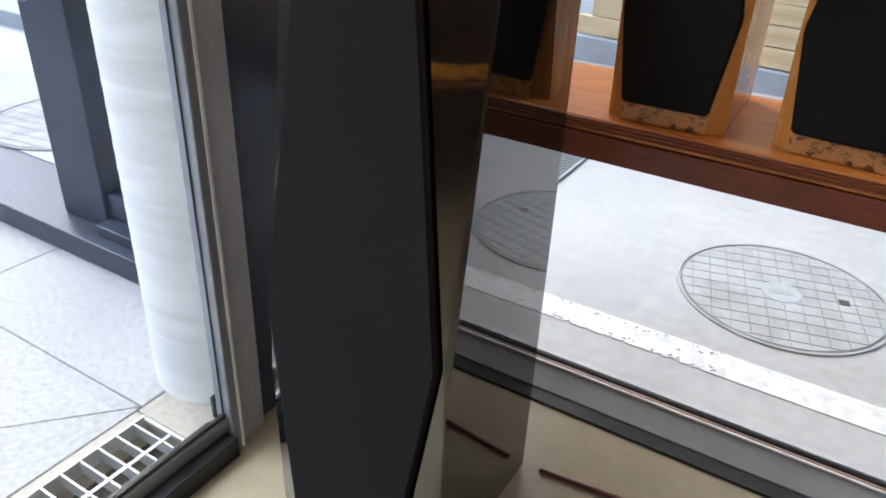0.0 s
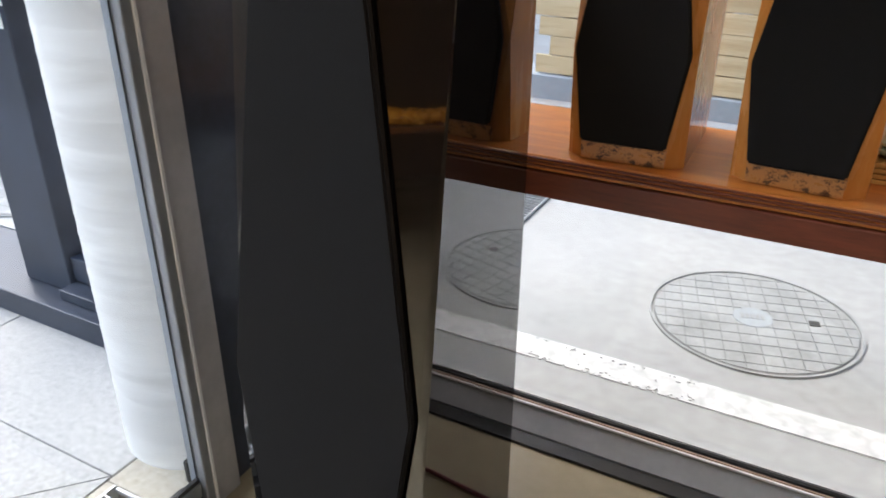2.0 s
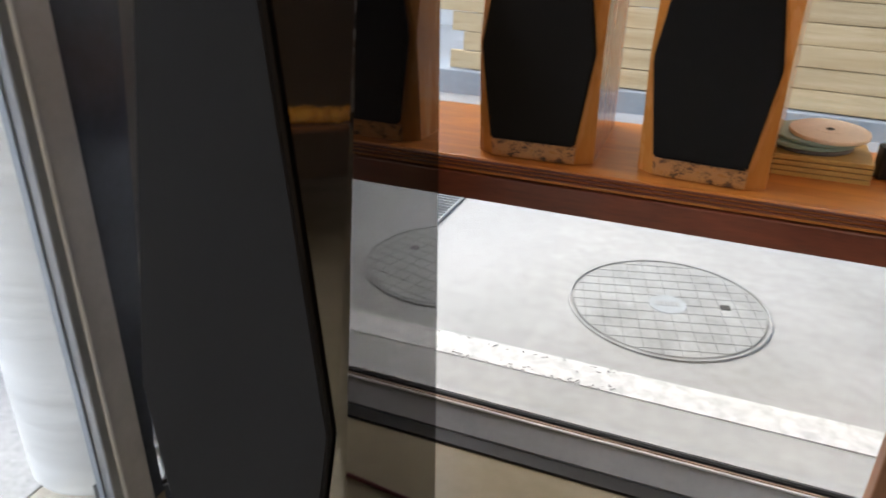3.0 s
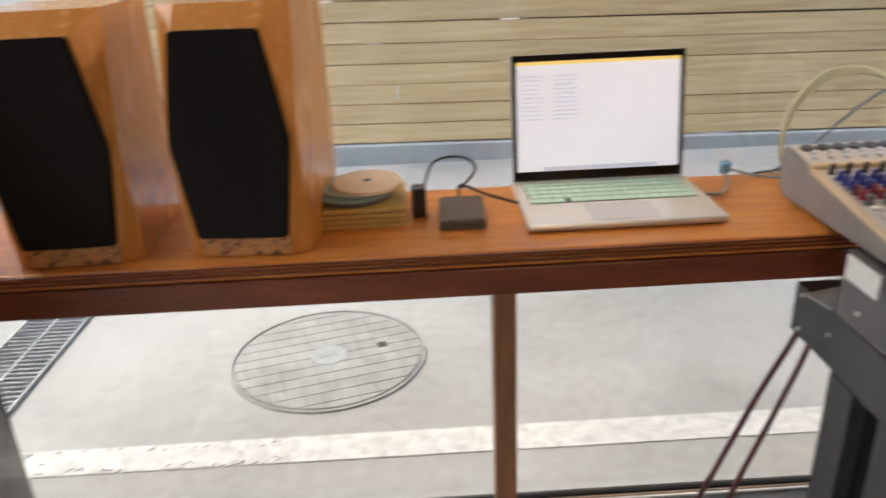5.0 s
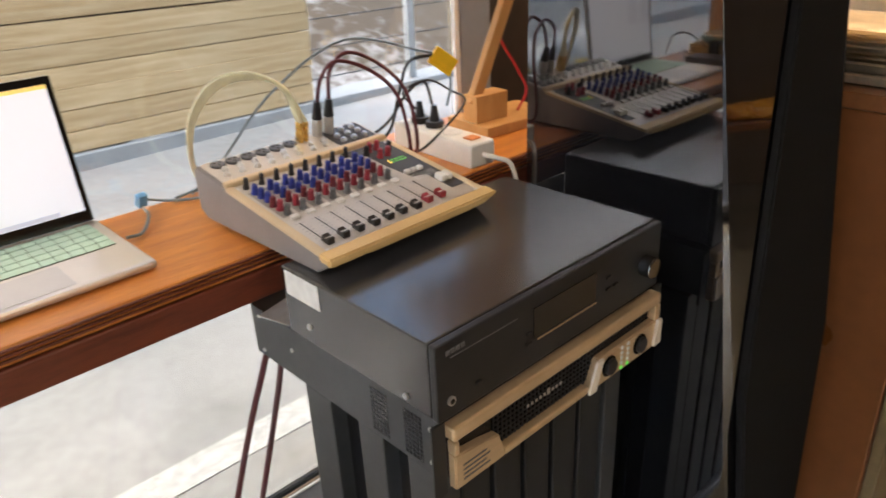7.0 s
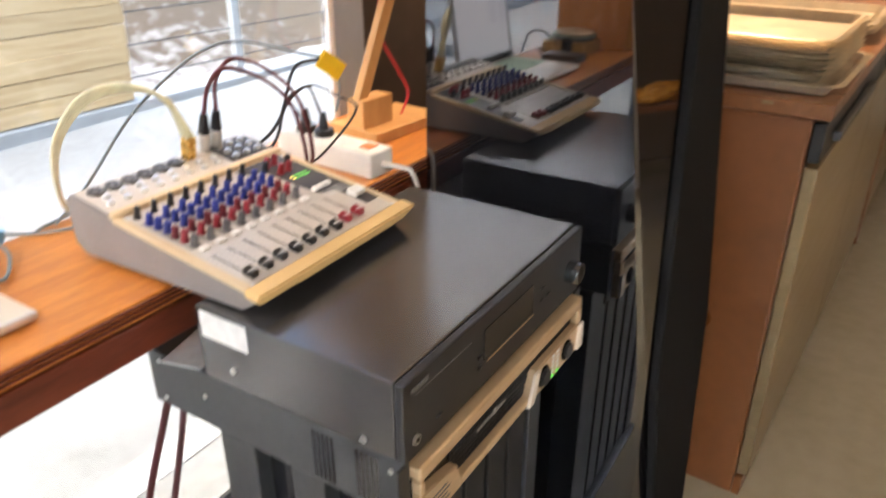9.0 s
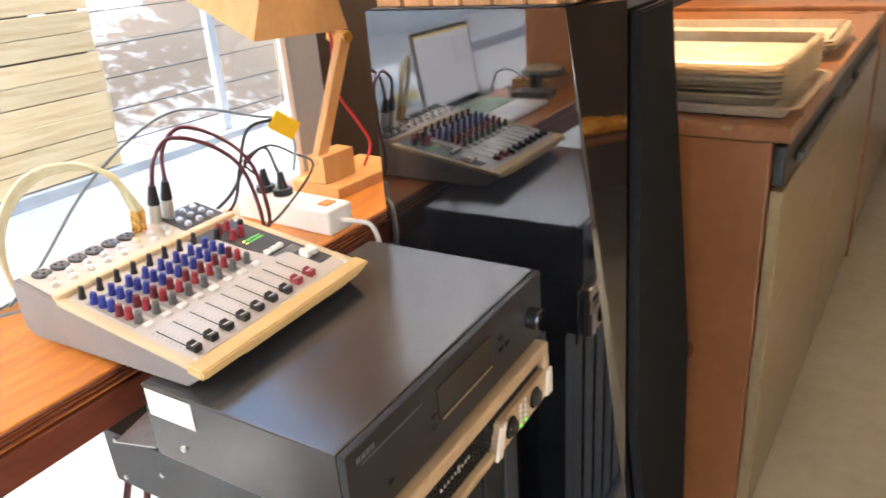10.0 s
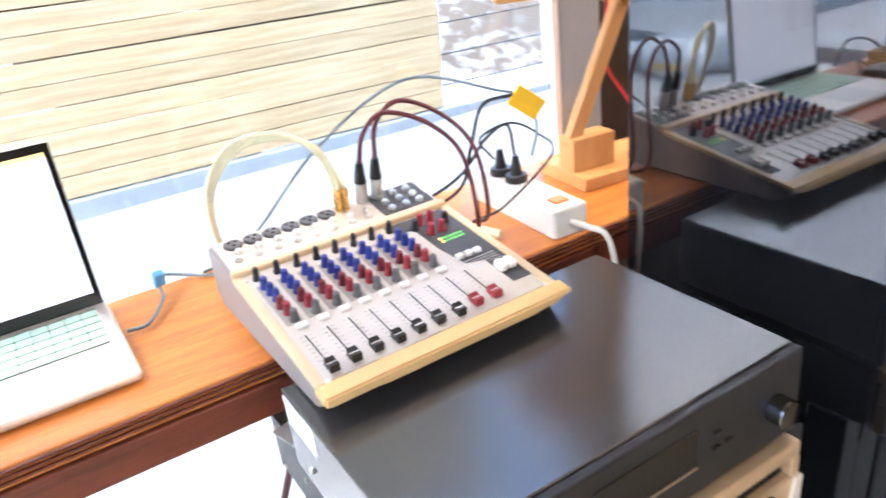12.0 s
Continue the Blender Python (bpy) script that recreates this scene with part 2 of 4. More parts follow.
def box(x0, x1, y0, y1, z0, z1, bevel=0.0, bm=None, segments=2):
    bm = bm or bmesh.new()
    got = bmesh.ops.create_cube(bm, size=1.0, matrix=Matrix.LocRotScale(((x0 + x1) / 2, (y0 + y1) / 2, (z0 + z1) / 2), None, (abs(x1 - x0), abs(y1 - y0), abs(z1 - z0))))
    if bevel:
        edges = list({e for v in got["verts"] for e in v.link_edges})
        bmesh.ops.bevel(bm, geom=edges, offset=bevel, segments=segments, affect="EDGES", profile=0.5)
    return bm


def cyl(r, h, m=None, r2=None, n=20, bm=None, bevel=0.0):
    """A cylinder or cone with its foot at the origin of m."""
    bm = bm or bmesh.new()
    got = bmesh.ops.create_cone(bm, cap_ends=True, segments=n, radius1=r, radius2=r if r2 is None else r2, depth=h, matrix=(m or Matrix()) @ Matrix.Translation((0, 0, h / 2)))
    if bevel:
        rims = [e for e in {e for v in got["verts"] for e in v.link_edges} if any(len(f.verts) > 4 for f in e.link_faces)]
        bmesh.ops.bevel(bm, geom=rims, offset=bevel, segments=2, affect="EDGES", profile=0.5)
    return bm


def prism(points, y0, y1, axis="y", bm=None):
    """Extrudes a closed outline of pairs along an axis."""
    bm = bm or bmesh.new()
    put = {"y": lambda a, b, c: (a, c, b), "x": lambda a, b, c: (c, a, b), "z": lambda a, b, c: (a, b, c)}[axis]
    lo = [bm.verts.new(put(a, b, y0)) for a, b in points]
    hi = [bm.verts.new(put(a, b, y1)) for a, b in points]
    bm.faces.new(lo)
    bm.faces.new(hi)
    for i in range(len(points)):
        j = (i + 1) % len(points)
        bm.faces.new((lo[i], lo[j], hi[j], hi[i]))
    return bm


def tube(points, r, n=8, steps=8, bm=None):
    """A round cable swept along a smooth curve through the points."""
    bm = bm or bmesh.new()
    p = [Vector(q) for q in points]
    p = [p[0] * 2 - p[1]] + p + [p[-1] * 2 - p[-2]]
    line = []
    for i in range(1, len(p) - 2):
        for k in range(steps):
            t = k / steps
            a, b, c, d = p[i - 1], p[i], p[i + 1], p[i + 2]
            line.append(0.5 * (2 * b + (c - a) * t + (2 * a - 5 * b + 4 * c - d) * t * t + (3 * b - a - 3 * c + d) * t ** 3))
    line.append(p[-2])
    side = Vector((0.31, 0.57, 0.76))
    rings = []
    for i, q in enumerate(line):
        d = (line[min(i + 1, len(line) - 1)] - line[max(i - 1, 0)]).normalized()
        side = (side - d * side.dot(d)).normalized()
        other = d.cross(side)
        rings.append([bm.verts.new(q + r * (math.cos(a) * side + math.sin(a) * other)) for a in [2 * math.pi * k / n for k in range(n)]])
    for u, v in zip(rings, rings[1:]):
        for k in range(n):
            bm.faces.new((u[k], u[(k + 1) % n], v[(k + 1) % n], v[k]))
    bm.faces.new(rings[0])
    bm.faces.new(rings[-1])
    return bm


def cable(name, points, r, material, label):
    ob = part(name, tube(points, r), material, smooth=True)
    return tagged(ob, label, "cable")


def solid(name, bm, material, label, category, kind="", smooth=False, group="", m=None):
    return tagged(part(name, bm, material, m=m, smooth=smooth), label, category, group, kind)

# ---- structure: room ----
WX0, WX1, WY = 2.02, 4.60, 4.615      # left wall, right end of the glazing, window plane
solid("floor", box(2.0, 9.2, -2.2, 4.60, FLOOR - 0.12, FLOOR), FLOORM, "beige polished concrete floor", "floor", "structure")
solid("ceiling", box(1.9, 9.3, -2.3, 4.9, 2.85, 2.95), CEIL, "plain painted ceiling", "ceiling", "structure")
solid("wall_south", box(1.9, 9.3, -2.4, -2.2, 0.05, 2.9), WALLB, "brown painted wall", "wall", "structure")
solid("wall_east", box(9.1, 9.3, -2.2, 4.6, 0.05, 2.9), WALLW, "white plaster wall", "wall", "structure")
solid("wall_reveal", box(4.7005, 4.949, 4.604, 4.624, 0.05, 2.45), WALLD, "dark brown panel beside the window", "wall", "structure")
solid("wall_north", box(4.95, 9.3, 4.62, 4.86, 0.05, 2.9), WALLD, "dark brown panelled wall beside the window", "wall", "structure")
solid("wall_west", box(1.92, 2.04, -2.2, 1.2, 0.05, 2.9), WALLW, "white plaster wall", "wall", "structure")
solid("lintel", box(1.94, 4.949, 4.60, 4.80, 2.45, 2.86), ALUFRAME, "grey metal lintel above the window", "lintel", "structure")
solid("lintel", box(1.94, 2.08, 1.2, 4.60, 2.45, 2.86), ALUFRAME, "grey metal lintel above the glazed side", "lintel", "structure")
# right end: light grey pillar panel with a white bead
solid("pillar", box(4.603, 4.70, 4.60, 4.622, FLOOR, 2.45, 0.004), ALULIGHT, "light grey metal pillar at the window end", "pillar", "structure")
solid("trim", box(4.588, 4.602, 4.601, 4.612, FLOOR + 0.1, 2.45, 0.002), WHITEFRAME, "white window bead", "trim", "structure")


def window(name, m, w, h, label):
    """A fixed pane in a thin frame; the pane stands on y=0, x from 0 to w."""
    t = thing(name, m, label, "window", kind="structure")
    part("window_frame", box(0, w, -0.010, 0.010, 0.0, 0.035, 0.003), ALUFRAME, t)
    part("window_frame", box(0, w, -0.03, 0.03, h - 0.04, h, 0.003), ALUFRAME, t)
    part("gasket", box(0, w, -0.006, 0.006, 0.036, 0.046), BLACK, t, "thin black glazing gasket")
    pane = part("pane", box(0, w, -0.003, 0.003, 0.046, h - 0.04), GLASS, t, "clear glass pane")
    pane.visible_shadow = False
    return t


window("window_1", pose(2.10, WY, 0.165), 2.485, 2.28, "full-height clear glass window in a grey metal frame")
# base beam of the window and a black strip painted as its shadow gap
solid("window_sill", prism([(4.545, 0.162), (4.590, 0.202), (4.601, 0.204), (4.601, 0.06), (4.545, 0.06)], 2.06, 4.62, "x"), ALUFRAME, "sloped grey metal sill under the glass", "sill", "structure")
solid("trim", box(2.06, 4.60, 4.588, 4.594, 0.2045, 0.2095, 0.001), WHITEFRAME, "white bead along the glass", "trim", "structure")
solid("trim", box(2.06, 4.60, 4.5955, 4.6005, 0.2055, 0.2115, 0.001), COPPER, "bronze bead along the glass", "trim", "structure")
# low black box stands in for the shadow on the floor
solid("baseboard", box(2.06, 4.62, 4.503, 4.543, FLOOR - 0.02, FLOOR + 0.008), BLACK, "black strip painted as the shadow in front of the sill", "baseboard", "structure")
# left glazed side: jambs and pane running towards the room
solid("jamb", box(2.030, 2.078, 3.985, 4.010, 0.10, 2.45, 0.003), ALUFRAME, "grey aluminium door jamb", "frame", "structure")
solid("jamb", box(2.052, 2.055, 3.9815, 3.9845, 0.20, 2.45), STEELDARK, "thin dark joint in the jamb", "trim", "structure")
solid("jamb", box(2.0785, 2.0825, 4.004, 4.011, 0.10, 2.45, 0.001), WHITEFRAME, "pale weather strip", "trim", "structure")
solid("jamb", box(2.030, 2.066, 4.0115, 4.088, 0.10, 2.45, 0.003), JAMBB, "brown grey metal jamb", "frame", "structure")
solid("corner_panel", box(1.985, 2.050, 4.0895, 4.63, 0.05, 2.45), STEELBLUE, "dark blue-black corner panel", "wall", "structure")
solid("door_sill", box(2.00, 2.095, 1.2, 3.983, 0.09, 0.20, 0.003), BLACK, "black metal door sill", "sill", "structure")
side = window("window_2", pose(2.054, 1.2, 0.20, 0, 0, 90), 2.785, 2.24, "clear glass side door beside the porch")

# ---- outside ----
solid("ground", box(-60, 70, 4.64, 140, GROUND - 0.3, GROUND), CONCRETE, "pale stained concrete yard", "ground", "structure")
solid("ground", box(-60, 1.95, -60, 4.60, PORCH - 0.34, PORCH - 0.095), PITSHADEBED, "dark bedding under the porch paving", "ground", "structure")


def painted_line(y0, y1, x0, x1):
    """Thin flakes of paint, with worn gaps where the line is old."""
    bm = bmesh.new()
    nx, ny = 2400, 16
    dx, dy = (x1 - x0) / nx, (y1 - y0) / ny
    for i in range(nx):
        for j in range(ny):
            x, y = x0 + i * dx, y0 + j * dy
            edge = min(j, ny - 1 - j) / ny
            worn = 0.7 * noise.noise((x * 22, y * 40, 0)) + 0.8 * noise.noise((x * 90, y * 110, 4))
            limit = (0.20 if x < 2.9 else 0.72) + edge * 1.3
            if worn > limit:
                continue
            z = GROUND + 0.004
            bm.faces.new([bm.verts.new(p) for p in ((x, y, z), (x + dx, y, z), (x + dx, y + dy, z), (x, y + dy, z))])
    bmesh.ops.remove_doubles(bm, verts=bm.verts, dist=1e-5)
    for f in bmesh.ops.extrude_face_region(bm, geom=list(bm.faces))["geom"]:
        if isinstance(f, bmesh.types.BMVert):
            f.co.z -= 0.003
    return bm


solid("painted_line", painted_line(4.79, 4.89, 0.2, 8.0), LINEW, "worn white painted line on the concrete", "road marking", "structure")


def manhole(m, r):
    t = thing("manhole_cover", m, "round cast iron cover with a square grid, set in concrete", "manhole cover")
    ring = bmesh.new()
    for r0, r1, z1 in ((r * 0.975, r, 0.006),):
        a = bmesh.ops.create_circle(ring, segments=72, radius=r0)["verts"]
        b = bmesh.ops.create_circle(ring, segments=72, radius=r1)["verts"]
        for i in range(72):
            j = (i + 1) % 72
            ring.faces.new((a[i], a[j], b[j], b[i]))
        got = bmesh.ops.extrude_face_region(ring, geom=list(ring.faces))["geom"]
        for v in got:
            if isinstance(v, bmesh.types.BMVert):
                v.co.z += z1
    part("rim", ring, IRON, t)
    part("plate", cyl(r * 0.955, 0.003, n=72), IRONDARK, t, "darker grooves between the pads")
    pitch, gap, thin = r * 0.168, 0.0018, 0.0011
    rim = [Vector((r * 0.945 * math.cos(2 * math.pi * k / 72), r * 0.945 * math.sin(2 * math.pi * k / 72))) for k in range(72)]
    for i in range(-6, 6):
        for j in range(-6, 6):
            cell = [Vector(((i + a) * pitch + (thin if a == 0 else -thin), (j + b) * pitch + (gap if b == 0 else -gap))) for a, b in ((0, 0), (1, 0), (1, 1), (0, 1))]
            if max(c.length for c in cell) > r * 0.945:
                for p, q in zip(rim, rim[1:] + rim[:1]):
                    side_of = lambda c: (q.x - p.x) * (c.y - p.y) - (q.y - p.y) * (c.x - p.x)
                    kept = []
                    for c, d in zip(cell, cell[1:] + cell[:1]):
                        u, w = side_of(c), side_of(d)
                        if u >= 0:
                            kept.append(c)
                        if (u >= 0) != (w >= 0):
                            kept.append(c + (d - c) * (u / (u - w)))
                    cell = kept
                    if len(cell) < 3:
                        break
            if len(cell) >= 3 and max((a - b).length for a in cell for b in cell) > 0.012:
                part("pad", prism([c[:] for c in cell], 0.0031, 0.0056, "z"), IRON, t)
    part("hub", cyl(r * 0.19, 0.0075, n=40, bevel=0.002), KERB, t)
    for i in range(5):
        part("mark", box(-0.034 + i * 0.014, -0.025 + i * 0.014, -0.012, 0.012, 0.0078, 0.009), IRON, t)
    # raised dark block paints the shade inside the key hole
    part("key_hole_shade", box(r * 0.52, r * 0.62, -0.012, 0.016, 0.0055, 0.0085, 0.001), PITSHADEBED, t)
    return t


manhole(pose(2.972, 5.29, GROUND + 0.001, 0, 0, 15), 0.298)
manhole(pose(0.13, 4.98, GROUND + 0.001, 0, 0, 8), 0.36)


def grate(m, w, length, bars, label, deep=0.002):
    """A drain grate with cross bars; x across, y along."""
    t = thing("drain_grate", m, label, "drain grate")
    # dark sheet under the bars paints the shade of the channel
    part("channel_shade", box(0, w, 0, length, deep - 0.004, deep), PITSHADEBED, t, "dark sheet painted as the shade of the channel below the bars")
    for x in (0.0, w - 0.006):
        part("side_bar", box(x, x + 0.006, 0, length, max(deep, -0.03) + 0.0005, 0.012), GALV, t)
    part("end_bar", box(0.012, w - 0.012, 0, 0.008, 0.001, 0.011), GALV, t)
    part("end_bar", box(0.012, w - 0.012, length - 0.008, length, 0.001, 0.011), GALV, t)
    bar = mesh_of("bar", box(0.006, w - 0.006, -0.0022, 0.0022, max(deep, -0.025) + 0.001, 0.0105), GALV)
    for i in range(bars):
        part("bar", bar, None, t, m=pose(0, length * (i + 0.7) / (bars + 0.4), 0))
    part("middle_rod", box(w * 0.5 - 0.004, w * 0.5 + 0.004, 0.01, length - 0.01, 0.011, 0.013), GALV, t)
    return t


grate(pose(1.89, 4.95, GROUND + 0.001), 0.215, 1.6, 62, "galvanised trench grate in the concrete yard")
grate(pose(1.790, 3.348, PORCH - 0.010), 0.206, 0.62, 13, "galvanised drain grate in the porch paving", -0.075)

# fence of horizontal boards on a kerb, behind the yard
FY, FALL = 7.40, 0.018     # fence line, and its fall towards the east
solid("kerb", box(-8, 12, -0.03, 0.25, -0.25, 0.112, 0.008), KERB, "grey concrete kerb under the fence", "kerb", "structure", m=pose(0, FY, GROUND + 3.2 * FALL, 0, math.degrees(FALL), 0))
fence = thing("wooden_fence", pose(0, FY, GROUND + 0.1165 + 3.2 * FALL, 0, math.degrees(FALL), 0), "weathered yellow-brown fence of horizontal boards", "fence")
rng = random.Random(7)
# upper rows are unseen, added so the deck top reflects brown, not sky
for row in range(42):
    x = 1.55 - rng.uniform(0, 0.4)
    stops = [6.06 + rng.uniform(-0.012, 0.012)] if row % 5 != 2 else [rng.uniform(2.6, 3.3), 6.06]
    for end in stops:
        length = end - x
        z = row * 0.1095
        bm = bmesh.new()
        cuts = max(2, int(length / 0.35))
        lower, upper = rng.uniform(-0.0008, 0.0008), rng.uniform(-0.001, 0.0004)
        rings = []
        for k in range(cuts + 1):
            px = (length - 0.005) * k / cuts
            bow = 0.0016 * noise.noise((x + px * 0.9, row * 3.1, 2))
            z0, z1 = 0.0028 + lower + bow, 0.1078 + upper + 1.3 * bow
            rings.append([bm.verts.new(p) for p in ((px, 0.003, z0), (px, 0, z0 + 0.003), (px, 0, z1 - 0.003), (px, 0.003, z1), (px, 0.022, z1), (px, 0.022, z0))])
        for u, w in zip(rings, rings[1:]):
            for k in range(6):
                bm.faces.new((u[k], u[(k + 1) % 6], w[(k + 1) % 6], w[k]))
        bm.faces.new(rings[0])
        bm.faces.new(rings[-1])
        part("board", bm, FENCEW, fence, m=pose(x, rng.uniform(-0.003, 0.004), z, 0, rng.uniform(-0.05, 0.05), 0))
        x += length
    # dark strips added behind shade most of each joint; daylight shows through the rest
    x = 1.6
    while x < 5.9:
        run = rng.uniform(0.5, 1.6)
        part("joint_shade", box(x, min(6.0, x + run), 0.028, 0.040, row * 0.1095 - 0.014, row * 0.1095 + 0.014), WALLD, fence)
        x += run + rng.choice((0.0, 0.10, 0.22))
for x in (1.6, 2.9, 4.2, 5.4, 5.98):
    part("post", box(x - 0.04, x + 0.04, 0.042, 0.11, -0.1, 4.6), STEELDARK, fence)
# bank with dry grass and snow behind a wire fence
def bank():
    bm = bmesh.new()
    nx, ny = 60, 40
    rows = []
    for j in range(ny + 1):
        rows.append([])
        for i in range(nx + 1):
            x, y = 5.4 + 12 * i / nx, FY + 0.26 + 9 * j / ny
            z = GROUND - 0.02 + 0.42 * (y - FY - 0.26) + 0.10 * noise.noise((x * 1.3, y * 1.3, 0)) + 0.04 * noise.noise((x * 6, y * 6, 3))
            rows[-1].append(bm.verts.new((x, y, z)))
    for a, b in zip(rows, rows[1:]):
        for i in range(nx):
            bm.faces.new((a[i], a[i + 1], b[i + 1], b[i]))
    return bm


for stop, place in zip([n for n in SLOPE.node_tree.nodes if n.type == "VALTORGB"][0].color_ramp.elements, (0.72, 0.93)):
    stop.position = place
solid("bank", bank(), SLOPE, "brown grassy bank with patches of snow", "ground", "structure", smooth=True)
mesh_fence = thing("wire_fence", pose(0, FY + 0.06, GROUND + 0.12 + 3.2 * FALL, 0, math.degrees(FALL), 0), "dark horizontal wires strung between grey steel posts", "fence")
for x in (6.93, 8.6, 10.4):
    part("post", box(x - 0.03, x + 0.03, -0.02, 0.02, 0, 2.2), GALV, mesh_fence)
for i in range(12):
    part("wire", box(6.07, 11.5, -0.004, 0.004, 0.11 + i * 0.185, 0.1165 + i * 0.185), STEELDARK, mesh_fence)
solid("backdrop", box(-40, 60, 40, 40.5, -2, 9), WALLW, "pale distant wall", "backdrop", "structure")
solid("building_wall", box(-9, 1.2, 9.6, 9.9, 0, 5), WALLW, "pale grey wall across the yard", "wall", "structure")


def sack(m, s):
    bm = bmesh.new()
    bmesh.ops.create_icosphere(bm, subdivisions=3, radius=1.0)
    for v in bm.verts:
        v.co = Vector((v.co.x * s * 1.2, v.co.y * s * 0.8, max(-0.55, v.co.z) * s * 0.8)) * (1 + 0.16 * noise.noise(v.co * 2.2))
    bmesh.ops.translate(bm, verts=bm.verts, vec=(0, 0, 0.44 * s))
    ob = solid("sack", bm, SACK, "crumpled white sack lying in the yard", "sack", smooth=True, m=m)
    part("printed_band", box(-s * 0.5, s * 0.5, -s * 0.82, -s * 0.78, s * 0.3, s * 0.5, 0.003), YELLOW, ob)


sack(pose(0.55, 6.95, GROUND, 0, 0, 14), 0.26)
sack(pose(0.95, 7.10, GROUND, 0, 0, 70), 0.20)

# porch: paving, column, dark steel shopfront frame
porch = thing("porch_paving", pose(0, 0, PORCH), "grey flamed granite paving slabs", "paving", kind="structure")
PX, PY = 1.762, 3.985
for i in range(5):
    for j in range(5):
        x, y = PX - 0.84 * (i + 1), PY - 0.60 * j
        if i == 0 and j == 0:
            # the slab beside the drain is cut along a fall line
            part("slab", prism([(x + 0.002, y - 0.002), (PX - 0.006, y - 0.002), (x + 0.30, y - 0.598), (x + 0.002, y - 0.598)], -0.09, 0.0, "z"), GRANITE, porch)
            part("slab", prism([(PX - 0.002, y - 0.004), (PX - 0.002, y - 0.598), (x + 0.304, y - 0.598)], -0.09, 0.0, "z"), GRANITE, porch)
            continue
        part("slab", box(x + 0.002, x + 0.838, y - 0.598, y - 0.002, -0.09, 0.0, 0.002, segments=1), GRANITE, porch)
for i in range(5):
    x = PX - 0.84 * (i + 1)
    part("slab", box(x + 0.002, x + 0.838, PY + 0.002, 4.416, -0.09, 0.0, 0.002, segments=1), GRANITE, porch)
for x0, x1, y0, y1 in ((PX + 0.002, 1.998, 3.971, 4.44), (PX + 0.002, 1.788, 3.346, 3.969), (PX + 0.002, 1.998, 2.75, 3.344), (PX + 0.002, 1.998, 2.15, 2.748)):
    part("slab", box(x0, x1, y0, y1, -0.09, 0.0, 0.002, segments=1), GRANITEW, porch, "beige granite border slab")


def column():
    bm = bmesh.new()
    n, rows = 48, 640
    r0 = 0.173
    grid = []
    for k in range(rows + 1):
        z = PORCH + 3.2 * k / rows
        ring = []
        for i in range(n):
            a = 2 * math.pi * i / n
            seam = ((z * 21.0 + a / (2 * math.pi) + 0.25 * noise.noise((a * 2, z * 3, 7))) % 1.0)
            r = r0 + (0.0008 if seam < 0.12 else 0.0) + 0.00025 * noise.noise((math.cos(a) * 3, math.sin(a) * 3, z * 4))
            ring.append(bm.verts.new((r * math.cos(a), r * math.sin(a), z)))
        grid.append(ring)
    for u, v in zip(grid, grid[1:]):
        for i in range(n):
            bm.faces.new((u[i], u[(i + 1) % n], v[(i + 1) % n], v[i]))
    return bm


solid("column", column(), COLUMN, "round white painted column with spiral seams", "column", "structure", smooth=True, m=pose(1.797, 4.225, 0))
solid("cable_bracket", box(1.925, 1.935, 4.055, 4.075, PORCH, PORCH + 0.06, 0.001), BLACK, "small black bracket at the column foot", "bracket")
sf = thing("shopfront_frame", pose(0, 4.47, PORCH), "dark painted steel shopfront frame beside the porch", "door frame", kind="structure")
part("base_beam", box(-3.5, 1.62, -0.135, 0.165, 0.0, 0.080, 0.004), STEELBLUE, sf)
part("base_step", box(1.081, 1.62, -0.09, 0.10, 0.081, 0.115, 0.004), STEELBLUE, sf)
part("post", box(0.86, 1.08, -0.045, 0.085, 0.0812, 2.9, 0.004), STEELBLUE, sf)
part("post", box(-1.6, -1.42, -0.045, 0.085, 0.0812, 2.9, 0.004), STEELBLUE, sf)
part("rail", box(1.082, 1.62, -0.03, 0.07, 0.118, 0.20, 0.004), STEELBLUE, sf)
letters = thing("window_lettering", pose(0.866, 4.4215, 0.882), "grey-white lettering on the dark shopfront post", "lettering")
for i in range(3):
    part("stroke", box(0.0, 0.045, 0, 0.003, 0.09 * i, 0.09 * i + 0.016), WHITEP, letters)
    part("stroke", box(0.016, 0.030, 0, 0.003, 0.09 * i + 0.018, 0.09 * i + 0.055), WHITEP, letters)
for i in range(2):
    part("stroke", box(0.10 + 0.07 * i, 0.145 + 0.07 * i, 0, 0.003, 0.18, 0.195), WHITEP, letters)
    part("stroke", box(0.115 + 0.07 * i, 0.128 + 0.07 * i, 0, 0.003, 0.12, 0.178), WHITEP, letters)
solid("kerb", box(-8, 0.1, 5.75, 6.0, GROUND - 0.05, GROUND + 0.10, 0.01), KERB, "pale concrete kerb across the yard", "kerb", "structure")
solid("pavement", box(-8, 0.1, 6.0, 9.5, GROUND - 0.05, GROUND + 0.095), CONCRETE, "raised pale pavement", "pavement", "structure")

